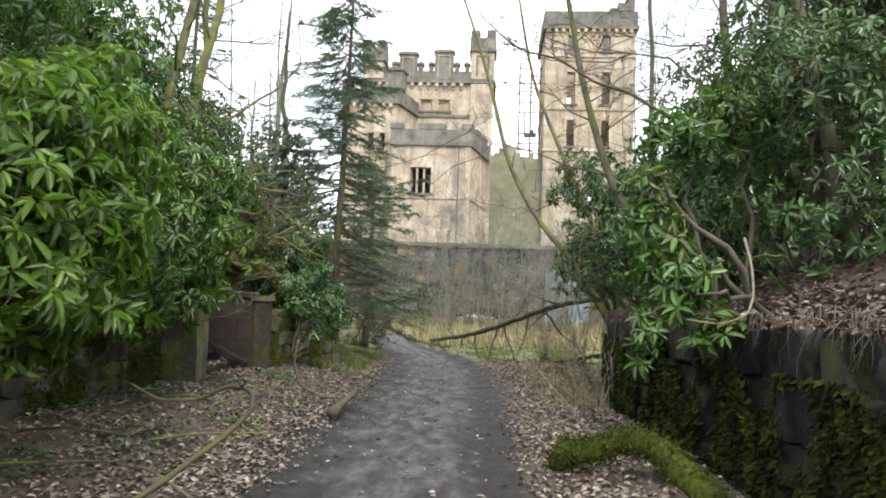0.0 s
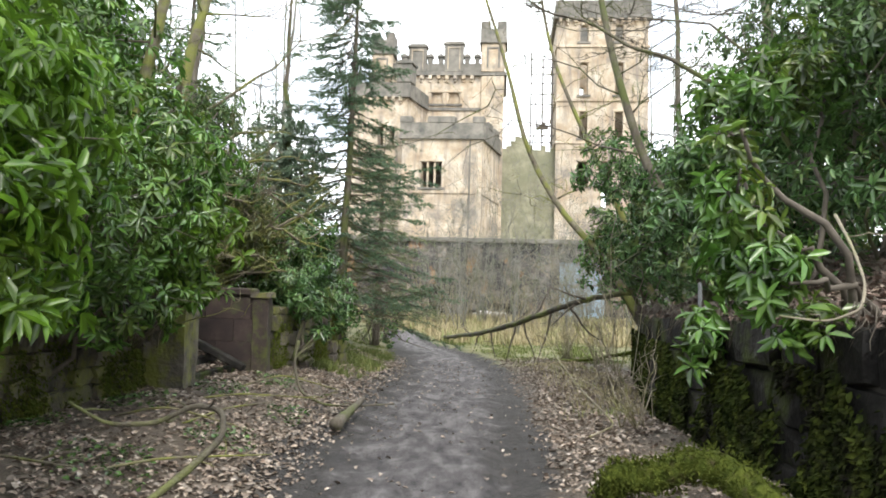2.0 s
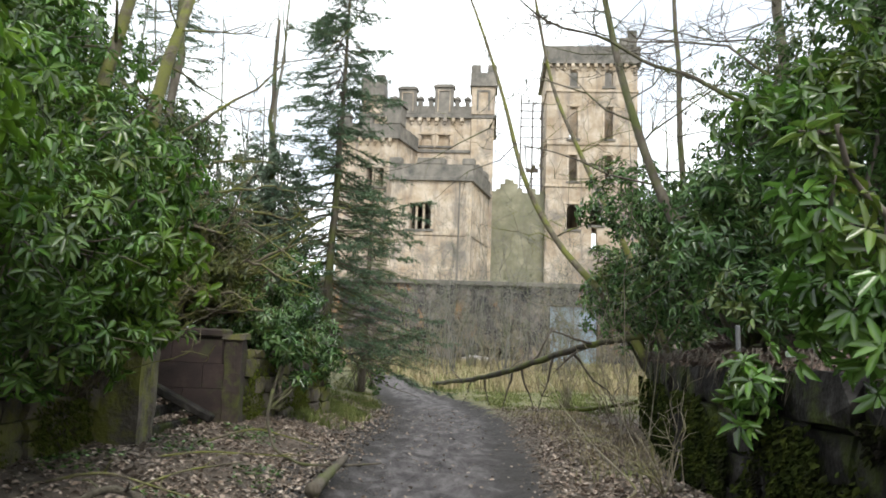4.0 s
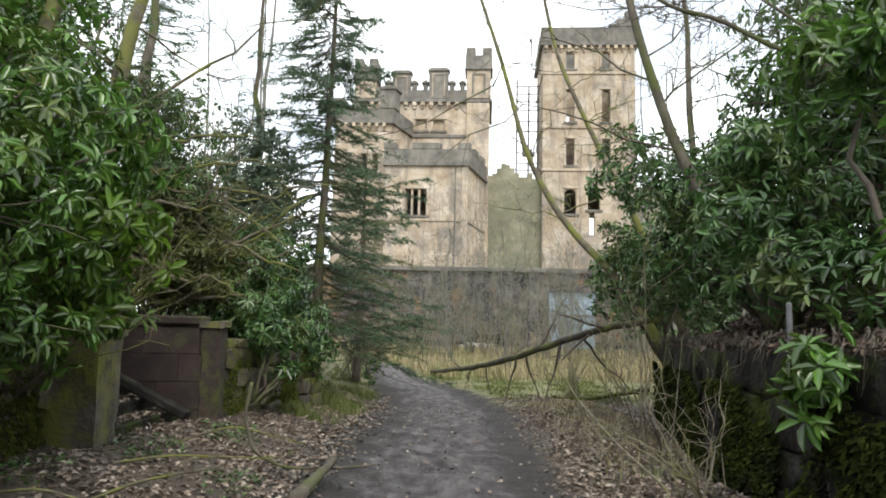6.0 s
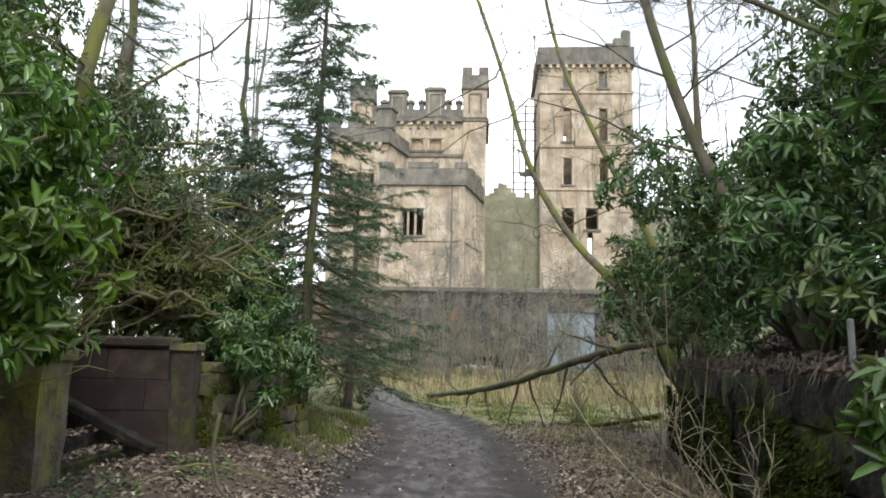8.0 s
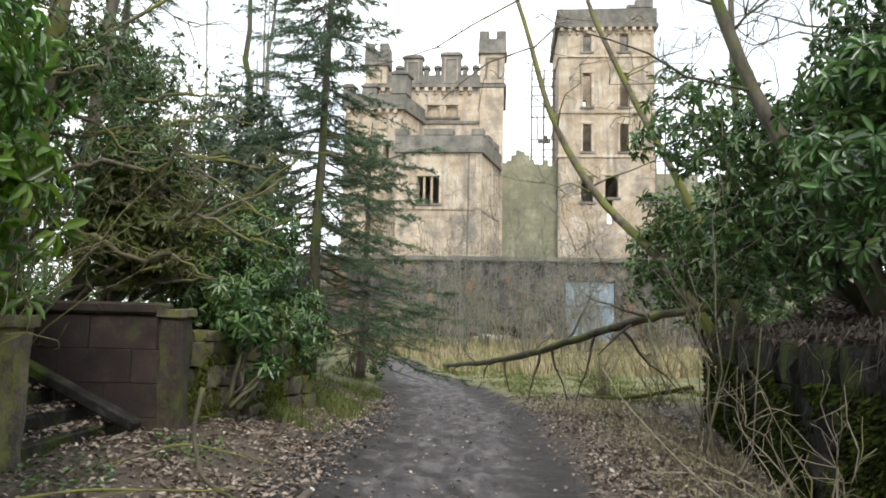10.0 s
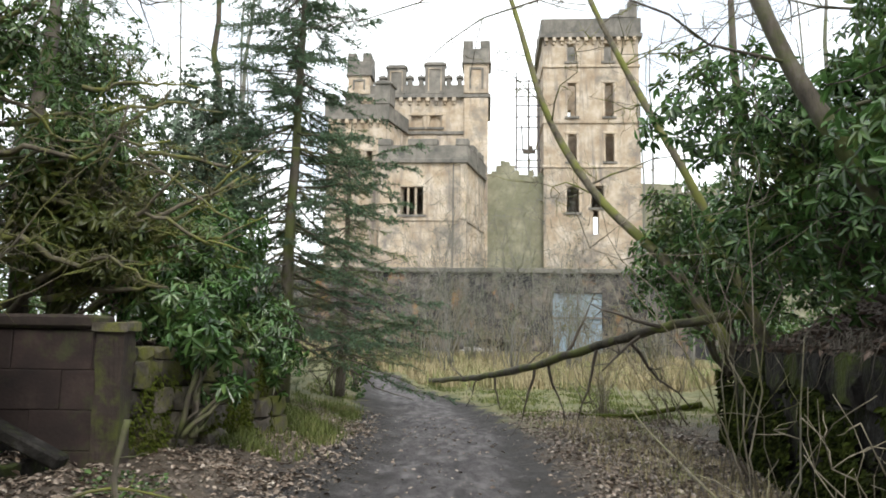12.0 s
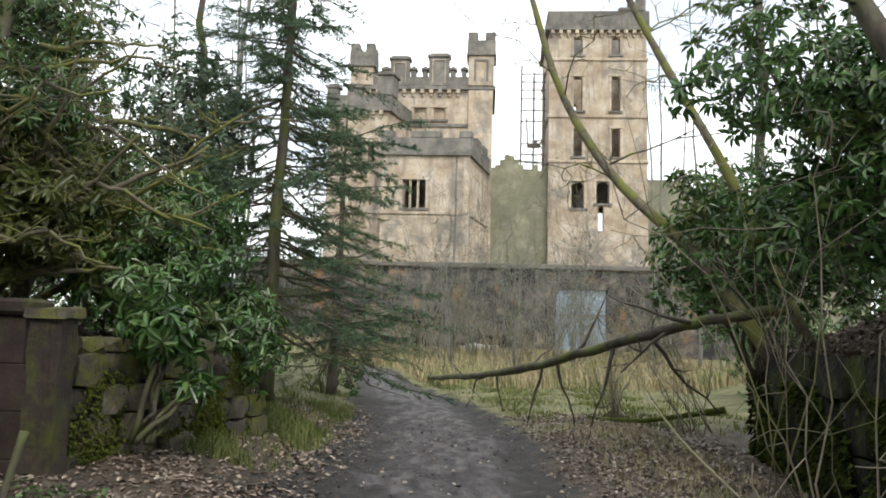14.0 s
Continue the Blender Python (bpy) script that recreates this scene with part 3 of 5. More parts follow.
def block(u0, u1, v0, v1, z1, holes, mat, slabs=(), back_holes=(), label=""):
    """Four walls round a roofless block; dark slabs added inside keep its openings black."""
    th = 0.8
    wall_solid("front_wall", u0, u1, 0, z1, v0, v0 + th, holes, mat, label)
    boxes("side_wall", [(u0, u0 + th, v0 + th, v1 - th, 0, z1)], mat, castle)
    boxes("side_wall", [(u1 - th, u1, v0 + th, v1 - th, 0, z1)], mat, castle)
    wall_solid("back_wall", u0, u1, 0, z1, v1 - th, v1, list(back_holes), mat)
    # added slabs that shut the sky out from behind the windows
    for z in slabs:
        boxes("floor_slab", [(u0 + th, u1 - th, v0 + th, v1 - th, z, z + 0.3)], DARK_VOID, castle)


def coping(name, u0, u1, v0, v1, z0, z1, mat=GREY_STONE):
    boxes(name, [(u0, u1, v0, v0 + 0.75, z0, z1)], mat, castle)
    boxes(name, [(u0, u0 + 0.75, v0 + 0.75, v1, z0, z1)], mat, castle)
    boxes(name, [(u1 - 0.75, u1, v0 + 0.75, v1, z0, z1)], mat, castle)


# main tower
TV = 8
block(-12.6, 2.0, TV, TV + 8, 28.0, [(-6.15, -4.85, 24.4, 25.7), (-4.15, -2.85, 24.4, 25.7)], SANDSTONE, (23.0, 27.2), label="buff tower front with blind arched windows")
for u in (-6.15, -4.15):
    window(u, u + 1.3, 24.4, 25.7, TV, 1, True, True)
band(-12.6, -0.5, TV, TV + 8, 23.6, 0.35, 0.16)
band(-12.6, 2.0, TV, TV + 8, 27.6, 0.4, 0.4)
corbels(-12.2, -0.9, TV, 27.2)
coping("parapet", -12.9, 2.2, TV - 0.35, TV + 8, 28.0, 29.0)
for u0, u1, z1 in ((-8.8, -6.75, 30.85), (-4.7, -2.53, 31.15)):
    merlon(u0, u1, TV - 0.4, 28.0, z1)
for u0, u1 in ((-9.6, -8.95), (-6.6, -6.05), (-5.35, -4.85), (-2.38, -1.85), (-1.2, -0.7)):
    merlon(u0, u1, TV - 0.35, 29.0, 29.7, 0.7, False)


def turret(u0, u1, v0, v1, z0, z1):
    t = boxes("turret", [(u0, u1, v0, v1, z0, z1 - 2.4)], SANDSTONE, castle, "square corner turret with a sunk panel", 0.05)
    boxes("crown_band", [(u0 - 0.15, u1 + 0.15, v0 - 0.15, v1 + 0.15, z1 - 2.4, z1 - 0.9)], GREY_STONE, t, "", 0.05)
    boxes("moulding", [(u0 - 0.22, u1 + 0.22, v0 - 0.22, v1 + 0.22, z1 - 2.6, z1 - 2.35)], GREY_STONE, t, "", 0.05)
    w = (u1 - u0)
    for a, e in ((u0 - 0.1, u0 + w * 0.36), (u1 - w * 0.36, u1 + 0.1)):
        for c, d in ((v0 - 0.1, v0 + w * 0.36), (v1 - w * 0.36, v1 + 0.1)):
            boxes("merlon", [(a, e, c, d, z1 - 0.9, z1)], GREY_STONE, t, "", 0.05)
    for rows in ((u0 + w * 0.22, u0 + w * 0.3, v0 - 0.08, v0, z0 + 0.5, z1 - 3.2), (u1 - w * 0.3, u1 - w * 0.22, v0 - 0.08, v0, z0 + 0.5, z1 - 3.2), (u0 + w * 0.22, u1 - w * 0.22, v0 - 0.08, v0, z1 - 3.2, z1 - 3.0)):
        boxes("panel_moulding", [rows], GREY_STONE, t)
    return t


turret(-0.5, 2.2, TV - 0.5, TV + 2.2, 28.0, 33.85)
turret(-13.0, -10.6, TV - 0.5, TV + 1.9, 28.0, 32.6)
boxes("corner_buttress", [(-0.45, 2.12, TV - 0.35, TV, 0, 27.55)], SANDSTONE, castle, "", 0.05)

# central bay, its flank canted outwards
SHEAR = (0.0, 0.234)
block(-8.1, 0, 0, 7.6, 18.8, [(-6.1, -3.95, 13.45, 16.1)], SANDSTONE, (12.0, 18.2), label="stained bay wall with a mullioned window")
SHEAR = None
window(-6.1, -3.95, 13.45, 16.1, 0, 3)
SHEAR = (0.0, 0.234)
band(-8.1, 0, 0, 7.5, 18.4, 0.4, 0.3)
band(-8.1, 0, 0, 7.5, 12.85, 0.3, 0.12, SANDSTONE)
coping("bay_parapet", -8.3, 0.2, -0.2, 7.3, 18.8, 20.1)
for u0, u1 in ((-8.35, -7.1), (-5.5, -2.7), (-0.95, 0.26)):
    boxes("merlon", [(u0, u1, -0.26, 0.6, 20.1, 20.75)], GREY_STONE, castle, "", 0.04)
for q in (2.0, 4.6):
    boxes("merlon", [(-0.6, 0.26, q, q + 1.6, 20.1, 20.75)], GREY_STONE, castle, "", 0.04)
SHEAR = None
boxes("quoin_pier", [(-0.5, 0.12, -0.12, 0, 0, 18.35)], SANDSTONE, castle, "", 0.03)
boxes("drainpipe", [(-1.2, -1.05, -0.16, 0, 0, 18.3)], GREY_STONE, castle)

# left block
LV = 3.0
SHEAR = (LV, 0.3)
block(-14.0, -8.1, LV, TV - 0.1, 23.9, [(-11.2, -10.6, 18.4, 20.4), (-10.0, -9.4, 18.4, 20.4)], SANDSTONE, (17.5, 23.4))
window(-11.2, -10.6, 18.4, 20.4, LV)
window(-10.0, -9.4, 18.4, 20.4, LV)
band(-14.0, -8.1, LV, TV - 0.2, 23.6, 0.35, 0.35)
corbels(-13.8, -8.3, LV, 23.2, 0.8)
coping("side_parapet", -14.3, -7.8, LV - 0.3, TV - 0.2, 23.95, 25.2)
for u0, u1 in ((-14.3, -13.2), (-12.3, -10.8)):
    merlon(u0, u1, LV - 0.3, 25.2, 25.9, 0.7, False)
merlon(-9.3, -7.7, LV - 0.4, 25.2, 27.2, 1.5, False)
band(-14.0, -8.1, LV, TV - 0.2, 13.4, 0.3, 0.12, SANDSTONE)
SHEAR = None

# right tower, open to the sky
RT = [(10.55, 11.45, 31.6, 33.6), (10.55, 11.45, 25.5, 29.2), (10.55, 11.45, 20.6, 23.6), (10.35, 11.65, 15.2, 18.0), (14.45, 15.35, 31.6, 33.6), (14.45, 15.35, 25.5, 29.2), (14.45, 15.35, 20.6, 23.6), (12.9, 14.2, 15.7, 18.0), (13.08, 13.64, 12.9, 15.4)]
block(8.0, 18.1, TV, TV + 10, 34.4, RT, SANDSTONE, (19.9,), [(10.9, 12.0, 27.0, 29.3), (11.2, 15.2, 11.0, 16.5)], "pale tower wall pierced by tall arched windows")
for h in RT[:-1]:
    window(*h, TV, 1, True)
for z in (30.95, 24.75, 19.95):
    band(8.0, 18.1, TV, TV + 10, z, 0.3, 0.14, SANDSTONE)
band(8.0, 18.1, TV, TV + 10, 34.2, 0.4, 0.4)
corbels(8.1, 17.8, TV, 33.8, 0.85)
coping("right_parapet", 7.75, 18.35, TV - 0.35, TV + 10, 34.6, 36.3)
# added rear wall, hidden behind the front, keeps sky out of the top windows
boxes("back_parapet", [(8.0, 18.1, TV + 9.2, TV + 10, 34.4, 38.4)], GREY_STONE, castle)
for r in ((15.2, 16.2, TV - 0.3, TV + 0.35, 36.3, 36.8), (16.1, 17.2, TV - 0.32, TV + 0.35, 36.3, 37.4), (17.0, 18.0, TV - 0.3, TV + 0.4, 36.3, 38.3)):
    boxes("broken_coping", [r], GREY_STONE, castle, "ragged broken piece of the parapet", 0.14)

# lichened wall between the towers and the far wing
for i in range(12):
    u = 2.0 + i * 0.5
    boxes("curtain_wall", [(u, u + 0.5, TV + 1, TV + 1.9, 0, 19.6 + (1.2 if 2 <= i <= 5 else 0) + 0.35 * math.sin(i * 2.3))], IVY_WALL, castle, "lichened broken curtain wall")
for i in range(10):
    u = 18.1 + i * 2.2
    boxes("wing_wall", [(u, u + 2.2, TV + 1, TV + 2, 0, 18.5 - i * 0.25 + 0.8 * math.sin(i * 2.9))], IVY_WALL, castle, "broken wall of the far wing")

# base storey: sooty ashlar with a cornice and a blue sheet-metal hoarding
BV = -4.0
wall_solid("base_wall", -20, 26, 0, 7.6, BV, BV + 0.8, [(7.7, 11.95, 0.0, 5.95), (-4.5, -3.0, 0.3, 3.6), (1.6, 4.4, 1.0, 1.9)], BASE_STONE, "soot-stained terrace wall of coursed ashlar")
boxes("terrace", [(-20, 26, BV + 0.8, -0.35, 7.0, 7.6)], BASE_STONE, castle)
# dark sheet added behind the base openings in place of interior shade
boxes("cellar_back", [(-20, 26, BV + 3.0, BV + 3.2, 0, 7.0)], DARK_VOID, castle)
boxes("base_cornice", [(-20, 26, BV - 0.35, BV + 0.5, 7.6, 8.0)], GREY_STONE, castle, "", 0.05)
for u in (-9.5, -1.9, 5.9):
    boxes("pilaster", [(u, u + 0.9, BV - 0.22, BV, 0, 7.6)], BASE_STONE, castle, "", 0.05)
for u, w in ((7.74, 2.08), (9.86, 2.06)):
    sh = boxes("hoarding_sheet", [(u, u + w, BV + 0.2, BV + 0.26, 0.1, 3.75)], BLUE_METAL, castle, "faded blue-grey sheet-metal hoarding")
    for k in range(1, 5):
        boxes("rib", [(u + k * w / 5, u + k * w / 5 + 0.06, BV + 0.13, BV + 0.2, 0.1, 3.75)], BLUE_METAL, sh)
    boxes("hoarding_sheet", [(u, u + w, BV + 0.24, BV + 0.3, 3.85, 5.9)], BLUE_METAL, castle)
boxes("door_bar", [(7.7, 11.95, BV + 0.04, BV + 0.13, 3.74, 3.88)], STEEL, castle)
boxes("door_bar", [(9.78, 9.9, BV + 0.04, BV + 0.13, 0, 5.9)], STEEL, castle)

# ashlar blocks standing a little proud of the base storey
ASHLAR = []
for s in range(5):
    bm = bmesh.new()
    box(bm, -0.5, 0.5, -0.5, 0.5, -0.5, 0.5)
    bmesh.ops.bevel(bm, geom=list(bm.edges), offset=0.04, segments=1, affect="EDGES")
    me = bpy.data.meshes.new("ashlar_block")
    bm.to_mesh(me)
    bm.free()
    me.materials.append(BASE_STONE)
    ASHLAR.append(me)
rng = np.random.default_rng(6)
for k in range(12):
    u = -6.5 + rng.uniform(-0.5, 0)
    while u < 7.0:
        w = rng.uniform(0.7, 1.5)
        z = 0.32 + k * 0.6
        clear = not (u + w > -4.6 and u < -2.9 and z < 3.9) and not (u + w > 1.5 and u < 4.5 and 0.7 < z < 2.2) and u + w < 7.6
        if clear and rng.random() < 0.8 and not any(p - w < u < p + 0.9 for p in (-1.9, 5.9)):
            ob = new("ashlar_block", ASHLAR[rng.integers(5)])
            ob.parent = castle
            ob.matrix_basis = pose(u + w / 2, BV - 0.01 - rng.uniform(0, 0.05), z) @ Matrix.Diagonal((w * 0.97, 0.16, 0.58, 1))
        u += w

# scaffold beside the right tower
scaf = thing("scaffold", (2.4, 72, 0.0), "rusty steel tube scaffold tower standing against the ruin", "scaffold", rz=-CA)
for u in (5.25, 6.6, 7.7):
    for v in (TV + 2.4, TV + 3.6):
        V, F = tube([(u, v, 0), (u, v, 31.4 if u < 6 else 30.6)], 0.08, 0.08)
        make("standard", V, F, STEEL, scaf)
for z in (20.6, 21.4, 22.6, 25.1, 26.3, 27.6, 28.6, 29.5, 30.4):
    V, F = tube([(5.1, TV + 2.4, z), (7.9, TV + 2.4, z)], 0.07, 0.07)
    make("ledger", V, F, STEEL, scaf)
V, F = tube([(5.8, TV + 2.35, 25.4), (5.95, TV + 2.35, 22.4)], 0.09, 0.09)
make("brace", V, F, STEEL, scaf)
boxes("torn_netting", [(5.9, 7.3, TV + 2.3, TV + 2.36, 22.1, 22.5)], DARK_TWIG, scaf)
boxes("torn_netting", [(6.6, 7.0, TV + 2.3, TV + 2.36, 22.5, 23.0)], DARK_TWIG, scaf)
rubble = thing("rubble_heap", (3.1, 65.2, 0.45), "pale heap of stone rubble and boards below the wall", "rubble")
rg = np.random.default_rng(9)
for i in range(16):
    bm = bmesh.new()
    bmesh.ops.create_icosphere(bm, subdivisions=1, radius=1)
    s = rg.uniform(0.15, 0.4, 3)
    for v in bm.verts:
        v.co = Vector((v.co.x * s[0] * rg.uniform(0.7, 1.2), v.co.y * s[1], v.co.z * s[2] * 0.8)) + Vector((rg.normal(0, 0.7), rg.normal(0, 0.3), 0.15 + abs(rg.normal(0, 0.2))))
    part("stone", bm, PALE, rubble)

# ---- boundary walls beside the path ----
def stone_mesh(name, seed, mat):
    rs = np.random.default_rng(seed)
    bm = bmesh.new()
    bmesh.ops.create_cube(bm, size=1)
    bmesh.ops.subdivide_edges(bm, edges=list(bm.edges), cuts=1)
    for v in bm.verts:
        c = v.co
        k = 0.88 if sum(abs(q) > 0.4 for q in c) == 3 else 1.0
        v.co = Vector((c.x * k, c.y * k, c.z * k)) + Vector(rs.normal(0, 0.035, 3))
    me = bpy.data.meshes.new(name)
    bm.to_mesh(me)
    bm.free()
    me.materials.append(mat)
    return me


MOSSY_STONE = material("yellow_mossed_stone", [(0.3, (0.03, 0.026, 0.02)), (0.5, (0.07, 0.06, 0.047)), (0.72, (0.15, 0.13, 0.105))], 3.0, 0.9, 0.9, 24, (0.12, 0.125, 0.024), 1.8, (0.46, 0.6), coord_kind="World", per_piece=0.3, bump_dist=0.02)
STONES_L = [stone_mesh("stone", s + 20, MOSSY_STONE) for s in range(7)]
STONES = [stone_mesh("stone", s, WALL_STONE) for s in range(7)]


def stone_face(parent, line, y0, y1, z0, ztop, seed, course=(0.2, 0.34), length=(0.3, 0.75), depth=0.3, proud=0.0, meshes=None):
    """Rough courses of stones on a wall's face along a line x = line(y); pieces share meshes."""
    rs = np.random.default_rng(seed)
    z = z0
    count = 0
    while z < ztop - 0.08:
        h = min(rs.uniform(*course), ztop - z)
        y = y0 - rs.uniform(0, 0.3)
        while y < y1:
            L = rs.uniform(*length)
            ym = y + L / 2
            ob = new("stone", (meshes or STONES)[rs.integers(7)])
            ob.parent = parent
            dx = float(line(ym + 0.1) - line(ym - 0.1)) / 0.2
            ob.matrix_world = Matrix.Translation((float(line(ym)) + rs.normal(0, 0.025) + proud, ym, z + h / 2)) @ Matrix.Rotation(-math.atan(dx) + rs.normal(0, 0.03), 4, "Z") @ Matrix.Rotation(rs.normal(0, 0.03), 4, "X") @ Matrix.Diagonal((depth, L * 0.97, h * 0.96, 1))
            y += L
            count += 1
        z += h
    return count


def core(name, line, y0, y1, off0, off1, z0, z1, label):
    ys = np.linspace(y0, y1, 40)
    bm = bmesh.new()
    prev = None
    for y in ys:
        x = float(line(y))
        ring = [bm.verts.new(p) for p in ((x + off0, y, z0), (x + off1, y, z0), (x + off1, y, z1), (x + off0, y, z1))]
        if prev:
            for i in range(4):
                j = (i + 1) % 4
                bm.faces.new((prev[i], prev[j], ring[j], ring[i]))
        else:
            bm.faces.new(ring)
        prev = ring
    bm.faces.new(prev[::-1])
    bmesh.ops.recalc_face_normals(bm, faces=list(bm.faces))
    ob = part(name, bm, WALL_CORE, None)
    return tagged(ob, label, "wall", kind="structure")


wall_r = core("wall_east", wall_right, -6, 16.1, 0.06, 0.45, -0.1, 1.4, "retaining wall of rough mossy stone with the bank's shade in its colour")
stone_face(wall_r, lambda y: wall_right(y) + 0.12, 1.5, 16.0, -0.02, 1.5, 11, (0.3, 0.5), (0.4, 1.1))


def wl_line(y):
    return float(wall_left(np.array(y)))


wall_l = core("wall_west", wl_line, -6, 11.0, -0.45, -0.06, -0.1, 1.3, "low mossy stone wall beside the path")
stone_face(wall_l, lambda y: wl_line(y) - 0.14, 4, 10.9, 0.0, 1.35, 12, meshes=STONES_L)
wall_l2 = core("wall_west_2", wl_line, 13.75, 17.4, -0.45, -0.06, 0.0, 1.3, "broken mossy stone wall with missing stones")
stone_face(wall_l2, lambda y: wl_line(y) - 0.12, 14.05, 17.3, 0.1, 1.4, 13, (0.2, 0.3), (0.25, 0.55), meshes=STONES_L)


SLAB_STONE = material("mossed_red_slab", [(0.3, (0.018, 0.013, 0.011)), (0.55, (0.045, 0.032, 0.026)), (0.75, (0.085, 0.065, 0.05))], 3, 0.85, 0.6, 30, (0.07, 0.08, 0.018), 2.2, (0.5, 0.64), coord_kind="World")


def pier(x, y, z1, w, label, mat):
    p = thing("gate_pier", (x, y, 0.0), label, "pier")
    bm = bmesh.new()
    box(bm, -w, w, -w, w, -0.05, z1)
    bmesh.ops.subdivide_edges(bm, edges=list(bm.edges), cuts=5, use_grid_fill=True)
    for v in bm.verts:
        q = noise.noise_vector(v.co * 4 + Vector((x, y, 0))) * 0.03
        v.co += q
    part("shaft", bm, mat, p)
    bm = bmesh.new()
    box(bm, -w - 0.04, w + 0.04, -w - 0.04, w + 0.04, z1, z1 + 0.09)
    bmesh.ops.subdivide_edges(bm, edges=list(bm.edges), cuts=4, use_grid_fill=True)
    for q in bm.verts:
        q.co += noise.noise_vector(q.co * 6 + Vector((y, x, 0))) * 0.03
    part("cap", bm, MOSSY_STONE, p, "moss-grown capstone")
    return p


pier(-3.9, 11.0, 1.42, 0.26, "mossy stone gate pier beside steps", MOSSY_STONE)
pier(-3.42, 13.8, 1.56, 0.13, "mossy stone pier at the foot of the garden steps", SLAB_STONE)

# stair with its dark side wall
side = thing("stair_side_wall", (-5.3, 13.85, 0), "dark red-brown slab wall beside stone steps", "wall")
bm = bmesh.new()
box(bm, -1.9, 1.76, -0.12, 0.12, 0, 1.58)
part("slab", bm, RED_STONE, side, "", 0.01)
rs = np.random.default_rng(14)
for k in range(4):
    x = -1.88 - rs.uniform(0, 0.3)
    while x < 1.7:
        w = rs.uniform(0.5, 0.95)
        bm = bmesh.new()
        box(bm, max(x, -1.88) + 0.003, min(x + w, 1.74) - 0.003, -0.135 - rs.uniform(0, 0.012), -0.1, 0.005 + k * 0.39, 0.39 + k * 0.39)
        part("block", bm, RED_STONE, side, "", 0.006)
        x += w
bm = bmesh.new()
box(bm, -1.95, 1.74, -0.2, 0.2, 1.58, 1.72)
part("coping", bm, SLAB_STONE, side, "mossy coping stone", 0.03)
stairs = thing("garden_steps", (-3.8, 12.4, 0.24), "leaf-littered stone steps climbing from the path", "steps")
for i in range(7):
    bm = bmesh.new()
    box(bm, -0.34 * i - 0.42, -0.34 * i, -1.15, 1.25, 0.0, 0.17 * (i + 1))
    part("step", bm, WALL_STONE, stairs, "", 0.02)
bm = bmesh.new()
box(bm, -2.7, 0.35, 0.55, 0.75, -0.06, 0.06)
bmesh.ops.rotate(bm, verts=list(bm.verts), cent=(0, 0, 0), matrix=Matrix.Rotation(radians(26), 3, "Y"))
bmesh.ops.translate(bm, verts=list(bm.verts), vec=(0, 0, 0.3))
part("string", bm, WALL_STONE, stairs, "sloping stone kerb", 0.02)

post = thing("marker_post", (2.78, 9.5, 1.52), "weathered grey stub post on the bank", "post")
bm = bmesh.new()
box(bm, -0.022, 0.022, -0.022, 0.022, -0.15, 0.34)
part("shaft", bm, GREY_POST, post, "", 0.012)

# ---- evergreen shrubs, left side ----
shrub("rhododendron", (-3.6, 4.6, 0.2), [((-2.75, 4.6, 1.75), (0.7, 0.95, 0.65)), ((-2.8, 4.9, 2.6), (0.65, 0.9, 0.5)), ((-3.5, 6.0, 2.6), (0.9, 1.1, 0.8)), ((-3.4, 4.0, 1.2), (0.6, 1.0, 0.5))], 1900, LEAF_YOUNG,
      "large rhododendron with drooping yellow-green leaves over the path", 21, 0.14, 8, 0.5, 0.29)
shrub("rhododendron", (-4.6, 8.4, 0.3), [((-3.5, 7.8, 2.3), (0.9, 1.1, 0.8)), ((-3.9, 9.0, 3.1), (1.1, 1.2, 1.0)), ((-5.2, 8.2, 3.4), (1.2, 1.5, 1.0)), ((-3.5, 8.6, 1.5), (0.6, 0.7, 0.45))], 1900, LEAF,
      "glossy dark green rhododendron hanging over a stone wall", 22, 0.13, 8, 0.4)
shrub("rhododendron", (-5.8, 11.6, 1.4), [((-5.0, 11.2, 3.2), (1.1, 1.2, 1.0)), ((-6.2, 12.2, 4.2), (1.5, 1.5, 1.3)), ((-4.6, 10.6, 2.3), (0.7, 0.9, 0.6))], 1700, LEAF_MID, "tall dull green rhododendron behind the steps", 23, 0.16, 8, 0.35)
shrub("laurel_bush", (-4.9, 15.2, 1.4), [((-4.3, 14.9, 2.6), (0.65, 0.7, 0.55)), ((-4.6, 15.3, 3.3), (0.7, 0.8, 0.5))], 620, LEAF_BROWN, "olive-tinted evergreen bush above the wall", 24, 0.15, 8, 0.5)
shrub("rhododendron", (-3.9, 16.2, 1.3), [((-3.4, 15.7, 2.0), (0.75, 0.9, 0.55)), ((-3.5, 16.7, 2.7), (0.8, 0.9, 0.75)), ((-2.8, 17.2, 1.5), (0.55, 0.8, 0.6))], 1150, LEAF_MID, "sprawling rhododendron with grey-green leaves over a broken wall", 25, 0.13, 8, 0.4)
shrub("rhododendron", (-2.95, 14.7, 0.4), [((-2.85, 14.8, 1.5), (0.4, 0.45, 0.28)), ((-2.65, 15.0, 0.95), (0.22, 0.22, 0.15))], 64, LEAF_MID, "young rhododendron with fresh light green rosettes at the wall", 26, 0.17, 9, 0.3)
shrub("rhododendron", (-5.6, 18.6, 1.4), [((-5.0, 18.6, 2.6), (1.1, 1.2, 1.1)), ((-6.4, 19.0, 3.6), (1.6, 1.5, 1.3)), ((-4.0, 19.6, 2.0), (0.9, 0.8, 1.0))], 1700, LEAF_DARK, "dense dark evergreen thicket behind the wall", 27, 0.13, 7, 0.3)
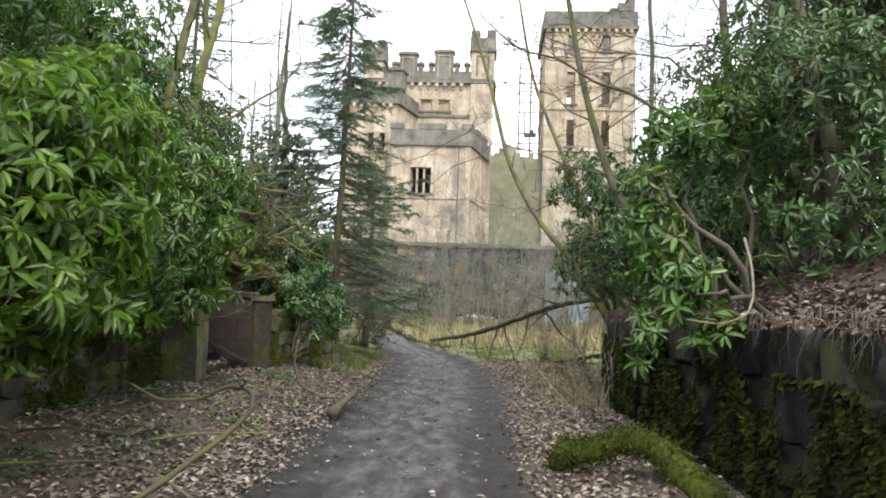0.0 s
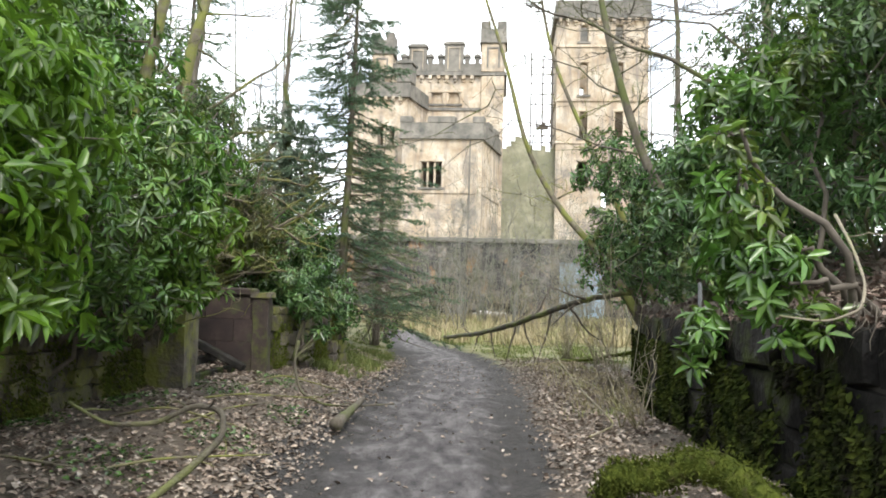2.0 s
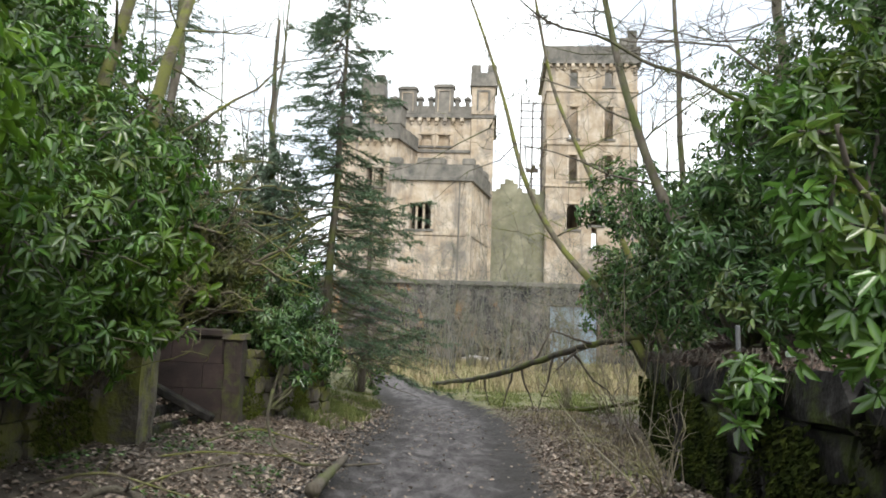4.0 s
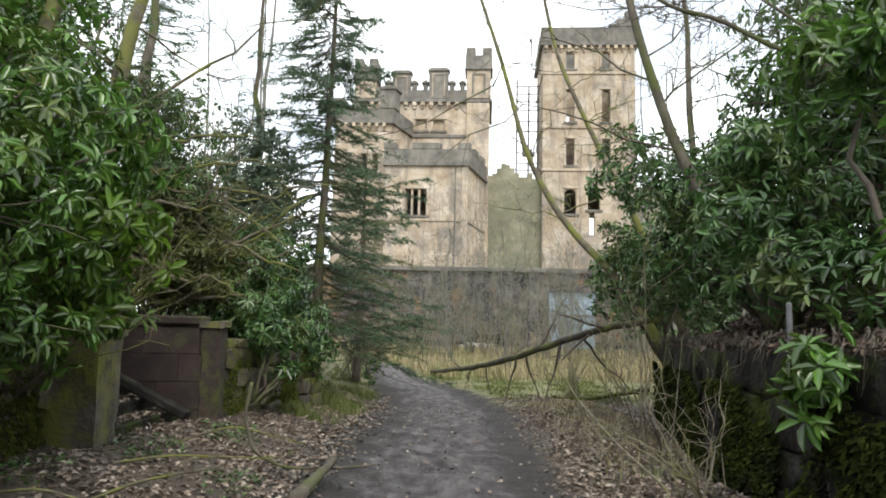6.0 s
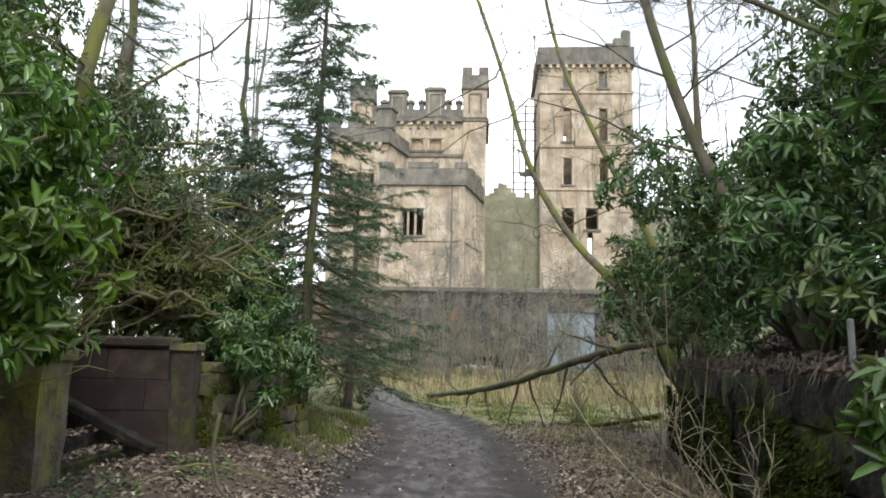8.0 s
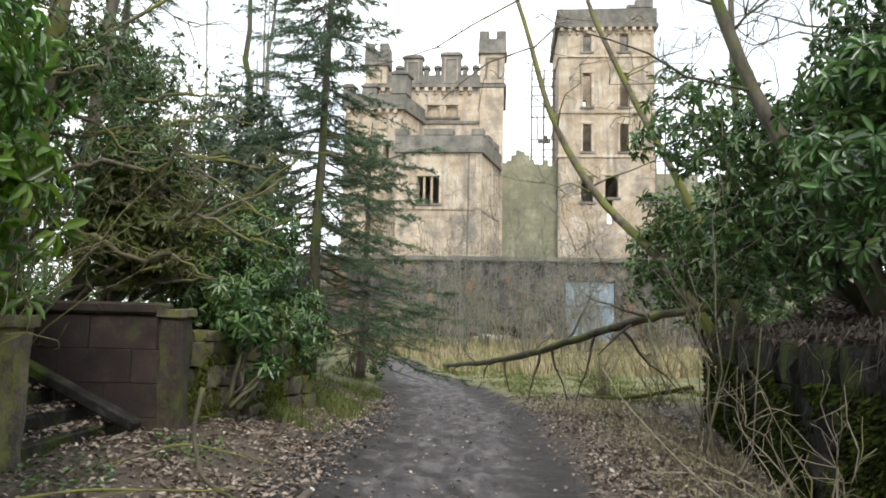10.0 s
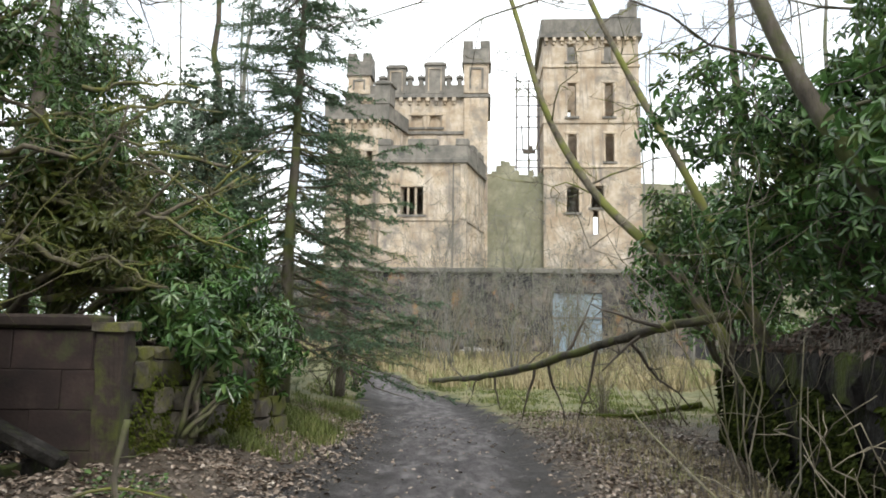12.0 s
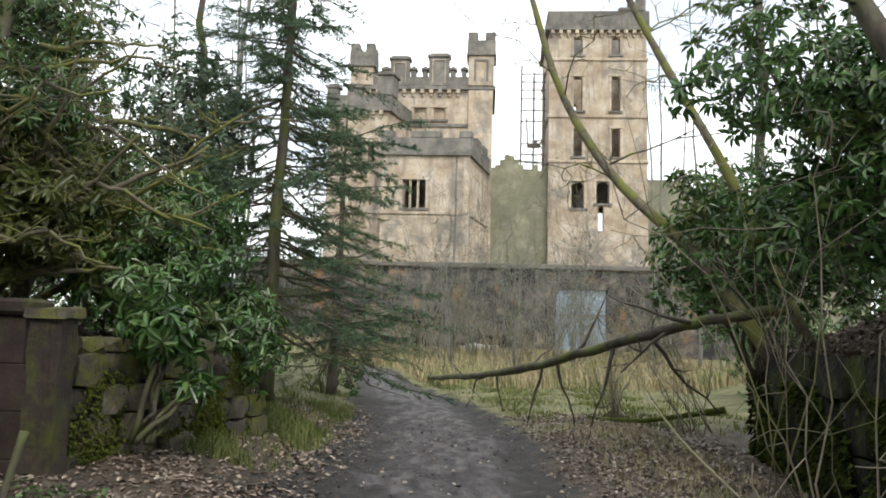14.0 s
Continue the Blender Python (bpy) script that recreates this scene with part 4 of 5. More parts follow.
shrub("rhododendron", (-8.5, 9.5, 1.6), [((-7.6, 8.6, 3.6), (1.8, 2.2, 1.8)), ((-8.6, 12.5, 4.2), (2.0, 2.2, 2.0)), ((-7.8, 15.5, 4.0), (1.7, 2.0, 1.8))], 2300, LEAF_DARK, "high evergreen thicket closing the wood behind the wall", 28, 0.19, 7, 0.3)

shrub("rhododendron", (-3.3, 16.9, 1.2), [((-2.95, 16.6, 2.3), (0.45, 0.5, 0.3)), ((-3.3, 16.2, 2.6), (0.4, 0.4, 0.25))], 60, LEAF_IVY, "rhododendron shoots with pale drooping leaves", 29, 0.12, 6, 0.7, 0.32)

shrub("rhododendron", (-4.3, 9.6, 1.3), [((-3.05, 9.4, 2.25), (0.45, 0.5, 0.35)), ((-3.35, 9.7, 2.95), (0.45, 0.5, 0.3)), ((-3.1, 9.6, 1.65), (0.28, 0.35, 0.25)), ((-3.6, 9.9, 1.9), (0.35, 0.4, 0.4))], 230, LEAF_YOUNG, "olive-yellow rhododendron spray hanging before a mossy pier", 30, 0.155, 8, 0.5, 0.3, "shrub", MOSSY_BARK, 0.4, 2)

# ---- evergreen shrubs, right side ----
shrub("rhododendron", (2.9, 6.4, 1.5), [((2.05, 6.2, 1.8), (0.36, 0.45, 0.32)), ((1.85, 6.1, 2.25), (0.24, 0.3, 0.28)), ((1.78, 6.0, 2.72), (0.12, 0.14, 0.12)), ((2.5, 6.4, 1.45), (0.28, 0.32, 0.18))], 190, LEAF, "bright rhododendron branch spilling over a dark wall", 31, 0.14, 7, 0.3, 0.3, "shrub", DARK_TWIG, 0.4, 1)
shrub("rhododendron", (3.3, 8.9, 1.5), [((2.5, 8.6, 1.3), (0.24, 0.4, 0.35)), ((2.95, 8.8, 3.75), (0.5, 0.6, 0.4)), ((3.6, 8.9, 4.1), (0.6, 0.7, 0.5))], 240, LEAF, "glossy rhododendron rising from the bank top", 32, 0.16, 8, 0.35, 0.3, "shrub", DARK_TWIG, 0.4, 1)
shrub("rhododendron", (4.6, 9.0, 1.8), [((4.6, 8.6, 3.0), (1.1, 1.3, 1.0)), ((5.6, 9.6, 4.2), (1.5, 1.6, 1.4)), ((4.4, 10.8, 3.2), (1.0, 1.3, 1.1))], 1050, LEAF_MID, "tall dull green rhododendron on the bank", 33, 0.14, 8, 0.3)
shrub("rhododendron", (4.4, 13.2, 1.8), [((3.7, 12.8, 2.8), (0.9, 1.2, 0.8)), ((4.6, 13.8, 3.6), (1.2, 1.3, 1.0)), ((3.4, 14.6, 2.7), (0.7, 0.9, 0.6)), ((3.5, 13.6, 3.7), (0.8, 0.7, 0.6)), ((2.95, 14.2, 4.2), (0.65, 0.7, 0.6)), ((4.6, 12.6, 4.7), (0.9, 0.8, 0.7))], 1800, LEAF_MID, "spreading rhododendron among leaning trunks on the bank", 34, 0.13, 8, 0.3)
shrub("rhododendron", (7.5, 13.5, 2.2), [((7.4, 11.5, 4.4), (1.8, 2.0, 1.9)), ((7.6, 15.5, 4.4), (2.0, 2.2, 1.9)), ((6.0, 17.5, 3.6), (1.5, 1.6, 1.3))], 2100, LEAF_DARK, "high evergreen thicket along the top of the bank", 35, 0.18, 7, 0.3)
shrub("rhododendron", (4.4, 17.6, 1.0), [((3.6, 17.2, 2.6), (0.8, 0.9, 0.7)), ((4.8, 18.4, 3.0), (1.2, 1.2, 1.2)), ((3.3, 16.9, 3.4), (0.45, 0.5, 0.4))], 1100, LEAF_MID, "grey-green rhododendron below the leaning tree", 36, 0.13, 8, 0.3)
shrub("rhododendron", (6.2, 5.0, 2.2), [((5.6, 5.4, 3.2), (1.3, 1.8, 1.2)), ((7.2, 6.4, 4.6), (1.8, 2.2, 1.8))], 900, LEAF_DARK, "dark rhododendron thicket high on the bank", 37, 0.18, 8, 0.3)


for i, (x, y) in enumerate(((-8.0, 27.0), (-10.5, 31.0), (-13.0, 27.0), (-9.5, 36.0), (-15.0, 35.0), (-12.0, 22.0), (8.5, 26.0), (11.0, 31.0), (9.0, 21.5), (14.0, 27.0))):
    z = float(ground_z(np.array(x), np.array(y)))
    shrub("undergrowth", (x, y, z), [((x, y, z + 1.2), (1.8, 1.5, 1.2)), ((x + 1.2, y + 0.6, z + 0.9), (1.4, 1.2, 0.9)), ((x - 0.8, y, z + 2.2), (1.1, 1.0, 0.8))], 380, LEAF_DARK, "far evergreen scrub in the wood", 900 + i, 0.17, 7, 0.3, 0.35, "shrub", inner=0.5)
shrub("holly_tree", (5.6, 12.4, 1.9), [((4.9, 12.0, 4.7), (1.1, 1.2, 0.9)), ((5.8, 13.0, 6.0), (1.5, 1.5, 1.2)), ((4.2, 13.0, 4.2), (0.6, 0.7, 0.5)), ((6.6, 11.0, 6.6), (1.5, 1.5, 1.3))], 1900, LEAF_DARK, "tall thin-leaved evergreen tree rising over the bank", 38, 0.12, 7, 0.35, 0.36, "tree", inner=0.5)
shrub("holly_tree", (5.4, 9.2, 2.0), [((4.7, 9.4, 5.0), (1.0, 1.1, 0.9)), ((5.8, 10.0, 6.2), (1.5, 1.4, 1.2)), ((4.3, 8.0, 4.4), (0.8, 0.8, 0.6))], 1200, LEAF_DARK, "high evergreen tree with glossy leaves against the sky", 39, 0.13, 7, 0.35, 0.36, "tree", inner=0.5)
shrub("rhododendron", (3.6, 11.2, 1.6), [((3.1, 11.0, 2.9), (0.55, 0.7, 0.5)), ((3.3, 11.3, 3.6), (0.6, 0.6, 0.45)), ((3.2, 10.2, 2.25), (0.55, 0.7, 0.4)), ((3.5, 9.4, 2.1), (0.5, 0.6, 0.35))], 340, LEAF_MID, "leggy rhododendron with bright rosettes on the wall top", 40, 0.155, 8, 0.35)
shrub("yew_tree", (-7.0, 13.8, 1.6), [((-6.4, 13.6, 5.0), (1.3, 1.3, 1.0)), ((-7.2, 14.4, 6.6), (1.6, 1.5, 1.2)), ((-5.6, 12.6, 4.2), (0.9, 1.0, 0.7)), ((-5.0, 13.8, 4.7), (0.8, 0.8, 0.8)), ((-4.4, 14.6, 3.7), (0.6, 0.6, 0.5))], 2700, LEAF_DARK, "dark evergreen tree hanging over the steps", 45, 0.11, 8, 0.4, 0.3, "tree", inner=0.5)
shrub("holly_tree", (-6.0, 17.6, 1.6), [((-5.6, 17.4, 4.6), (1.0, 1.0, 0.9)), ((-6.2, 17.8, 5.9), (1.2, 1.1, 0.9)), ((-4.7, 17.3, 3.6), (0.7, 0.8, 0.6))], 1300, LEAF_DARK, "dark evergreen tree tangled with dead boughs", 46, 0.11, 8, 0.4, 0.34, "tree", inner=0.5)
shrub("holly_tree", (-5.6, 9.6, 1.5), [((-4.9, 9.8, 4.6), (1.1, 1.2, 0.9)), ((-6.0, 10.2, 5.8), (1.4, 1.4, 1.1)), ((-5.0, 7.6, 5.0), (1.0, 1.1, 0.8))], 1500, LEAF, "evergreen tree with sprays of green leaves against the sky", 47, 0.13, 8, 0.4, 0.34, "tree", inner=0.5)

# ---- spruce ----
def spruce(root, height, seed, label, spread=2.7, whorls=46, mat=NEEDLE, fill=1.0):
    rs = np.random.default_rng(seed)
    ob = thing("spruce_tree", root, label, "tree")
    P = bend((0, 0, 0), (0.1, 0, height), rs, 0.02, 14)
    V, F = tube(P, 0.13, 0.012, 8, rs, 0.05)
    make("trunk", V, F, BARK, ob, smooth=True)
    limbs, base, way, ln = [], [], [], []
    twig = []
    for i in range(whorls):
        f = 0.1 + 0.9 * i / whorls
        z = f * height
        for j in range(6):
            z = (f + rs.normal(0, 0.012)) * height
            a = rs.uniform(0, 6.28)
            L = spread * (1.04 - f) ** 0.75 * rs.uniform(0.35, 1.15)
            o = np.array([math.cos(a), math.sin(a), 0])
            e = o * L + np.array([0, 0, z + L * rs.uniform(-0.5, 0.15)])
            B = bend((0, 0, z), e, rs, 0.12, 8, -0.03)
            tubes("branch", [(B, 0.02 * (1.1 - f) + 0.006, 0.004)], BARK, ob, 5)
            if f < 0.2 and rs.random() < 0.4:
                continue
            for k in range(int((6 + L * 13) * fill)):
                s = rs.uniform(0.25, 1.0)
                q = B[min(int(s * 7), 7)] + (B[min(int(s * 7) + 1, 7)] - B[min(int(s * 7), 7)]) * rs.random()
                sidew = np.array([-o[1], o[0], 0]) * rs.choice((-1, 1))
                d = unit(o * 0.8 + sidew * rs.uniform(0.3, 1.1) + np.array([0, 0, rs.uniform(-0.7, 0.1)]))
                tl = rs.uniform(0.14, 0.42) * (1.15 - 0.5 * s)
                twig.append((np.array([q, q + d * tl]), 0.004, 0.002))
                m = int(tl * 75)
                t = np.sort(rs.random(m))[:, None]
                base.append(q + d * tl * t)
                way.append(unit(d * 0.9 + rs.normal(0, 0.55, (m, 3))))
                ln.append(rs.uniform(0.04, 0.085, m))
    tagged(tubes("twig_mass", twig, BARK, ob, 3), kind="stuff")
    base, way, ln = np.concatenate(base), np.concatenate(way), np.concatenate(ln)
    sd = unit(np.cross(way, rs.normal(0, 1, way.shape)))
    W = np.stack([base, base + way * ln[:, None] * 0.5 + sd * 0.009, base + way * ln[:, None], base + way * ln[:, None] * 0.5 - sd * 0.009], 1)
    tagged(poly_soup("needles", W, mat, ob), kind="stuff")
    return ob


spruce((-2.95, 19.6, 0.4), 11.8, 41, "slender dark spruce with drooping feathery boughs", 3.1, 50, NEEDLE, 1.25)
spruce((-7.6, 20.5, 1.6), 12.5, 43, "dark spruce deep in the wood", 2.4, 36, NEEDLE, 0.6)
spruce((-9.5, 15.5, 1.8), 12.0, 44, "dark spruce behind the evergreen thicket", 2.4, 34, NEEDLE, 0.6)
spruce((-2.5, 24.0, 0.2), 6.8, 48, "young spruce with thin grey-green boughs beside the path", 2.5, 24, NEEDLE_PALE, 0.7)

# ---- leaning and bare trees ----
bare_tree("bare_tree", (4.8, 10.4, 1.8), (0.4, 11.0, 6.3), 0.042, "crooked dark tree reaching bare boughs over the path", 64, BARK, 14, 0.3, 8, 0.45, via=[(4.5, 10.4, 3.4), (3.9, 10.6, 4.5), (3.3, 10.5, 4.5), (2.7, 10.8, 5.1), (2.3, 10.7, 5.0), (1.7, 10.9, 5.6), (1.1, 11.0, 5.6)])
bare_tree("leaning_tree", (3.9, 16.2, 1.3), (-0.2, 20.0, 12.0), 0.095, "mossy leaning tree bent over the path", 51, MOSSY_BARK, 12, 0.26, 6, 0.2, via=[(3.2, 16.8, 2.7), (2.4, 17.9, 3.8), (1.6, 18.4, 5.4), (1.2, 18.8, 7.4), (0.6, 19.4, 9.6)])
bare_tree("leaning_tree", (4.2, 15.9, 1.4), (1.3, 18.5, 13.0), 0.075, "slim mossy trunk rising beside the leaning tree", 52, MOSSY_BARK, 12, 0.24, 5, 0.35, via=[(3.5, 16.4, 3.6), (2.8, 17.0, 5.4), (2.1, 17.6, 7.4), (1.7, 18.0, 10.0)])
bare_tree("bare_tree", (4.0, 12.2, 1.6), (1.7, 14.0, 10.5), 0.11, "dark leaning trunk growing from the bank", 53, BARK, 14, 0.4, 7, 0.3, via=[(3.5, 12.4, 2.8), (2.95, 12.7, 4.0), (2.5, 13.0, 5.8), (2.2, 13.4, 8.0)])
bare_tree("bare_tree", (5.6, 14.5, 1.8), (6.0, 15.0, 13.0), 0.15, "straight bare trunk on the bank", 54, BARK, 14, 0.4, 6, 0.3)
bare_tree("bare_tree", (4.9, 11.0, 1.8), (5.6, 11.4, 12.0), 0.16, "dark bare tree standing in the bank thicket", 55, BARK, 16, 0.45, 6, 0.25)
bare_tree("bare_tree", (6.4, 21.5, 1.6), (6.1, 22.0, 15.0), 0.13, "thin bare tree behind the bank", 56, BARK, 14, 0.35, 6, 0.3)
bare_tree("bare_tree", (5.0, 8.6, 2.0), (4.2, 9.8, 9.5), 0.13, "bare tree with crooked limbs above the wall", 57, BARK, 14, 0.5, 7, 0.3)
bare_tree("bare_tree", (-5.2, 13.2, 1.5), (-4.4, 14.5, 11.0), 0.15, "mossy trunk with crooked limbs over the steps", 58, MOSSY_BARK, 16, 0.45, 7, 0.3)
bare_tree("bare_tree", (-6.0, 16.5, 1.6), (-6.4, 17.4, 13.0), 0.14, "tall bare tree behind the wall", 59, BARK, 14, 0.35, 6, 0.3)
bare_tree("bare_tree", (-4.3, 9.2, 1.4), (-3.4, 11.0, 9.5), 0.1, "mossy tree with twisting boughs", 60, MOSSY_BARK, 14, 0.5, 7, 0.35)
rng = np.random.default_rng(71)
for i in range(64):
    leftside = i < 46
    x = rng.uniform(-30, -5.5) if leftside else rng.uniform(7.5, 30)
    y = rng.uniform(22, 62)
    if leftside:
        x = min(x, -0.22 * y - 1.0)
    else:
        x = max(x, 0.2 * y + 3)
    h = rng.uniform(13, 22)
    bare_tree("bare_tree", (x, y, float(ground_z(np.array(x), np.array(y))) - 0.1), (x + rng.normal(0, 0.8), y + rng.normal(0, 0.5), h), rng.uniform(0.07, 0.17), "tall thin leafless tree in the misty wood", 100 + i, GREY_TREE, 20, 0.24, 6, 0.14, 0.05)

# ivy-clad stem
ivy_host = bare_tree("ivy_tree", (-5.1, 21.0, 1.0), (-5.0, 21.2, 10.5), 0.14, "bare trunk clad in pale ivy", 61, BARK, 12, 0.3, 5, 0.4)
shrub("ivy", (-5.1, 20.9, 1.0), [((-5.0, 20.7, 3.6), (1.0, 0.8, 1.4)), ((-5.0, 20.7, 5.7), (1.1, 0.8, 1.2)), ((-4.3, 20.6, 4.6), (0.7, 0.6, 0.8))], 1500, LEAF_IVY, "pale blue-green ivy wrapped round a trunk", 62, 0.1, 7, 0.3, 0.6, "ivy")
shrub("ivy", (-2.35, 26.0, 0.2), [((-2.3, 26.0, 1.0), (0.6, 0.6, 0.8))], 120, LEAF_DARK, "low evergreen scrub at the path bend", 63, 0.12, 7, 0.3, 0.4, "shrub")


# ---- twiggy bushes and fallen wood ----
def twig_bush(root, n, height, lean, label, seed, mat=TWIG, r=0.008, spread=0.5, side_twigs=6):
    rs = np.random.default_rng(seed)
    ob = thing("twig_bush", root, label, "bush", "saplings before the ruin" if "saplings" in label else "")
    out = []
    for _ in range(n):
        e = np.array([rs.normal(lean[0], spread), rs.normal(lean[1], spread), height * rs.uniform(0.5, 1.1)])
        Q = bend(rs.normal(0, 0.12, 3) * (1, 1, 0), e, rs, 0.25, 8, 0.1)
        out = [(Q, r * rs.uniform(0.6, 1.3), 0.003)]
        for _ in range(side_twigs):
            q = Q[rs.integers(2, 8)]
            out.append((bend(q, q + (unit(rs.normal(0, 1, 3)) + (0, 0, 0.35)) * height * rs.uniform(0.12, 0.32), rs, 0.3, 4), r * 0.45, 0.002))
        tubes("stem", out, mat, ob, 4)
    return ob


twig_bush((2.2, 10.0, 0.1), 12, 1.1, (0.0, 0.2), "leafless brown twigs at the foot of the wall", 81, TWIG, 0.007)
twig_bush((2.55, 12.4, 0.1), 6, 2.9, (-0.3, -0.2), "pale leafless bush of long bare stems beside the wall", 82, TWIG, 0.008, 0.95)
twig_bush((2.95, 14.0, 0.1), 6, 2.7, (-0.3, 0.2), "tangle of bare pale stems at the wall", 83, TWIG, 0.009, 0.9)
twig_bush((3.4, 17.5, 0.3), 14, 1.6, (-0.3, 0.4), "dense bare twigs under the fallen trunk", 84, TWIG, 0.009, 0.7)
twig_bush((3.0, 20.5, 0.2), 22, 1.5, (-0.2, 0.2), "bare scrub beyond the wall", 85, TWIG, 0.009, 0.7)
twig_bush((-4.4, 12.0, 1.2), 30, 1.9, (0.5, -0.4), "mossy drooping twigs above the steps", 86, MOSSY_BARK, 0.012, 0.7)
twig_bush((-4.0, 9.8, 0.9), 22, 0.9, (0.7, -0.3), "mossy bare twigs hanging over the low wall", 87, MOSSY_BARK, 0.01, 0.6)
twig_bush((-3.0, 18.8, 0.5), 26, 2.2, (0.3, 0.0), "thin dark brush under the spruce", 88, DARK_TWIG, 0.008, 0.7)
twig_bush((-2.4, 22.5, 0.3), 20, 2.0, (0.2, 0.0), "thin dark brush beside the path", 89, DARK_TWIG, 0.008, 0.6)
rng = np.random.default_rng(90)
for i in range(44):
    x, y = rng.uniform(-12, 14), rng.uniform(42, 65)
    twig_bush((x, y, float(ground_z(np.array(x), np.array(y)))), 8, rng.uniform(2.2, 5.2), (0, 0), "pale leafless saplings before the ruin", 300 + i, TWIG, 0.03, 0.8)
for i in range(34):
    x, y = rng.uniform(-9, 13), rng.uniform(36, 62)
    if off_path(np.array(x), np.array(y)) > 1.6:
        twig_bush((x, y, float(ground_z(np.array(x), np.array(y)))), 5, rng.uniform(5.0, 10.5), (0, 0), "tall slim leafless saplings before the ruin", 360 + i, GREY_TREE, 0.024, 1.1, 16)

rng = np.random.default_rng(77)
for i in range(14):
    a = np.array([rng.uniform(-6.2, -4.6), rng.uniform(14.3, 18.0), rng.uniform(1.6, 2.6)])
    e = a + np.array([rng.uniform(1.0, 2.6), rng.uniform(-1.2, 1.0), rng.uniform(-0.2, 2.6)])
    bare_tree("fallen_bough", tuple(a), tuple(e), 0.05, "mossy tangled dead bough on the bank", 700 + i, MOSSY_BARK, 9, 0.5, 5, 0.15, 0.2, "branch")
for i in range(16):
    a = np.array([rng.uniform(-6.4, -4.6), rng.uniform(11.5, 17.5), rng.uniform(2.4, 5.0)])
    e = a + np.array([rng.uniform(1.2, 2.9), rng.uniform(-0.8, 1.2), rng.uniform(-1.3, 0.6)])
    bare_tree("fallen_bough", tuple(a), tuple(e), 0.04, "mossy crooked bough hanging over the bank", 740 + i, MOSSY_BARK, 8, 0.45, 3, 0.15, 0.35, "branch")
fallen = thing("fallen_tree", (2.7, 13.6, 1.4), "long mossy fallen trunk lying from wall to path edge", "log")
rs = np.random.default_rng(95)
K = np.array([(3.25, 14.5, 1.85), (2.65, 15.2, 1.74), (2.2, 16.1, 1.56), (1.45, 19.1, 1.08), (0.84, 23.6, 0.7), (0.1, 29.0, 0.35), (-0.65, 34.5, 0.05)])
s = np.linspace(0, 6, 34)
P = np.stack([np.interp(s, range(7), K[:, i]) for i in range(3)], 1)
P[1:-1] = (P[:-2] + 2 * P[1:-1] + P[2:]) / 4
P[1:-1] += rs.normal(0, 0.012, (32, 3))
O = np.array((2.7, 13.6, 1.4))
V, F = tube(P - O, 0.052, 0.085, 9, rs, 0.1)
make("trunk", V, F, FALLEN_BARK, fallen, smooth=True)
for i, (a, dx, dz) in enumerate([(8, -0.5, -0.5), (12, -0.25, -1.05), (15, 0.3, -0.95), (16, -0.2, -0.95), (20, 0.15, -0.75), (22, -0.3, -0.7), (10, 0.9, -0.9), (24, -0.4, 0.4), (14, 0.5, 0.9), (6, -0.9, 0.3), (18, 0.7, 0.5)]):
    q = P[a] - O
    out = [(bend(q, q + (dx, 0.2, dz), rs, 0.2, 6), 0.03, 0.008)]
    for _ in range(4):
        b = out[0][0][rs.integers(2, 6)]
        out.append((bend(b, b + unit(rs.normal(0, 1, 3)) * 0.35, rs, 0.3, 4), 0.009, 0.003))
    tubes("snag", out, DARK_TWIG, fallen, 5)


def dead_branch(name, at, points, r0, r1, label, seed, mat=BARK, sides=8, twigs=4):
    rs = np.random.default_rng(seed)
    ob = thing(name, at, label, "branch", "fallen sticks by the path" if "stick" in label else "")
    K = np.array(points, float)
    s = np.linspace(0, len(K) - 1, len(K) * 5)
    P = np.stack([np.interp(s, range(len(K)), K[:, i]) for i in range(3)], 1)
    for _ in range(2):
        P[1:-1] = (P[:-2] + 2 * P[1:-1] + P[2:]) / 4
    V, F = tube(P - np.array(at), r0, r1, sides, rs, 0.12)
    make("limb", V, F, mat, ob, smooth=True)
    for _ in range(twigs):
        q = P[rs.integers(2, len(P) - 1)] - np.array(at)
        out = [(bend(q, q + unit(rs.normal(0, 1, 3)) * (1, 1, 0.35) * rs.uniform(0.15, 0.5), rs, 0.3, 5), r0 * 0.35, 0.003)]
        tubes("twig", out, mat, ob, 5)
    return ob


dead_branch("dead_branch", (-1.9, 4.3, 0.1), [(-2.2, 3.9, 0.05), (-1.85, 4.5, 0.25), (-1.5, 5.1, 0.55), (-1.36, 5.35, 0.72), (-1.42, 5.5, 0.84), (-1.62, 5.6, 0.86), (-1.85, 5.6, 0.74), (-2.15, 5.6, 0.72), (-2.4, 5.6, 0.85)], 0.024, 0.011, "curved dead branch arching up from the leaf litter", 91, FALLEN_BARK)
dead_branch("dead_branch", (-1.35, 10.2, 0.05), [(-1.42, 9.8, 0.06), (-1.36, 10.3, 0.12), (-1.25, 11.0, 0.22)], 0.085, 0.035, "short mossy rotten log end", 92, BARK, 9, 2)
dead_branch("dead_branch", (-1.9, 11.0, 0.05), [(-2.25, 11.4, 0.95), (-2.28, 11.3, 0.6), (-2.15, 11.2, 0.25), (-1.8, 11.1, 0.1), (-1.3, 11.0, 0.12), (-0.85, 11.3, 0.12)], 0.022, 0.012, "thin dark curved branch lying by the path", 93, BARK)
dead_branch("dead_branch", (2.2, 10.6, 0.1), [(1.55, 9.6, 0.05), (2.0, 10.2, 0.1), (1.75, 11.4, 0.4), (1.55, 12.6, 0.8), (1.5, 13.4, 1.1)], 0.013, 0.006, "pale thin bent stem springing from the verge", 94, TWIG)
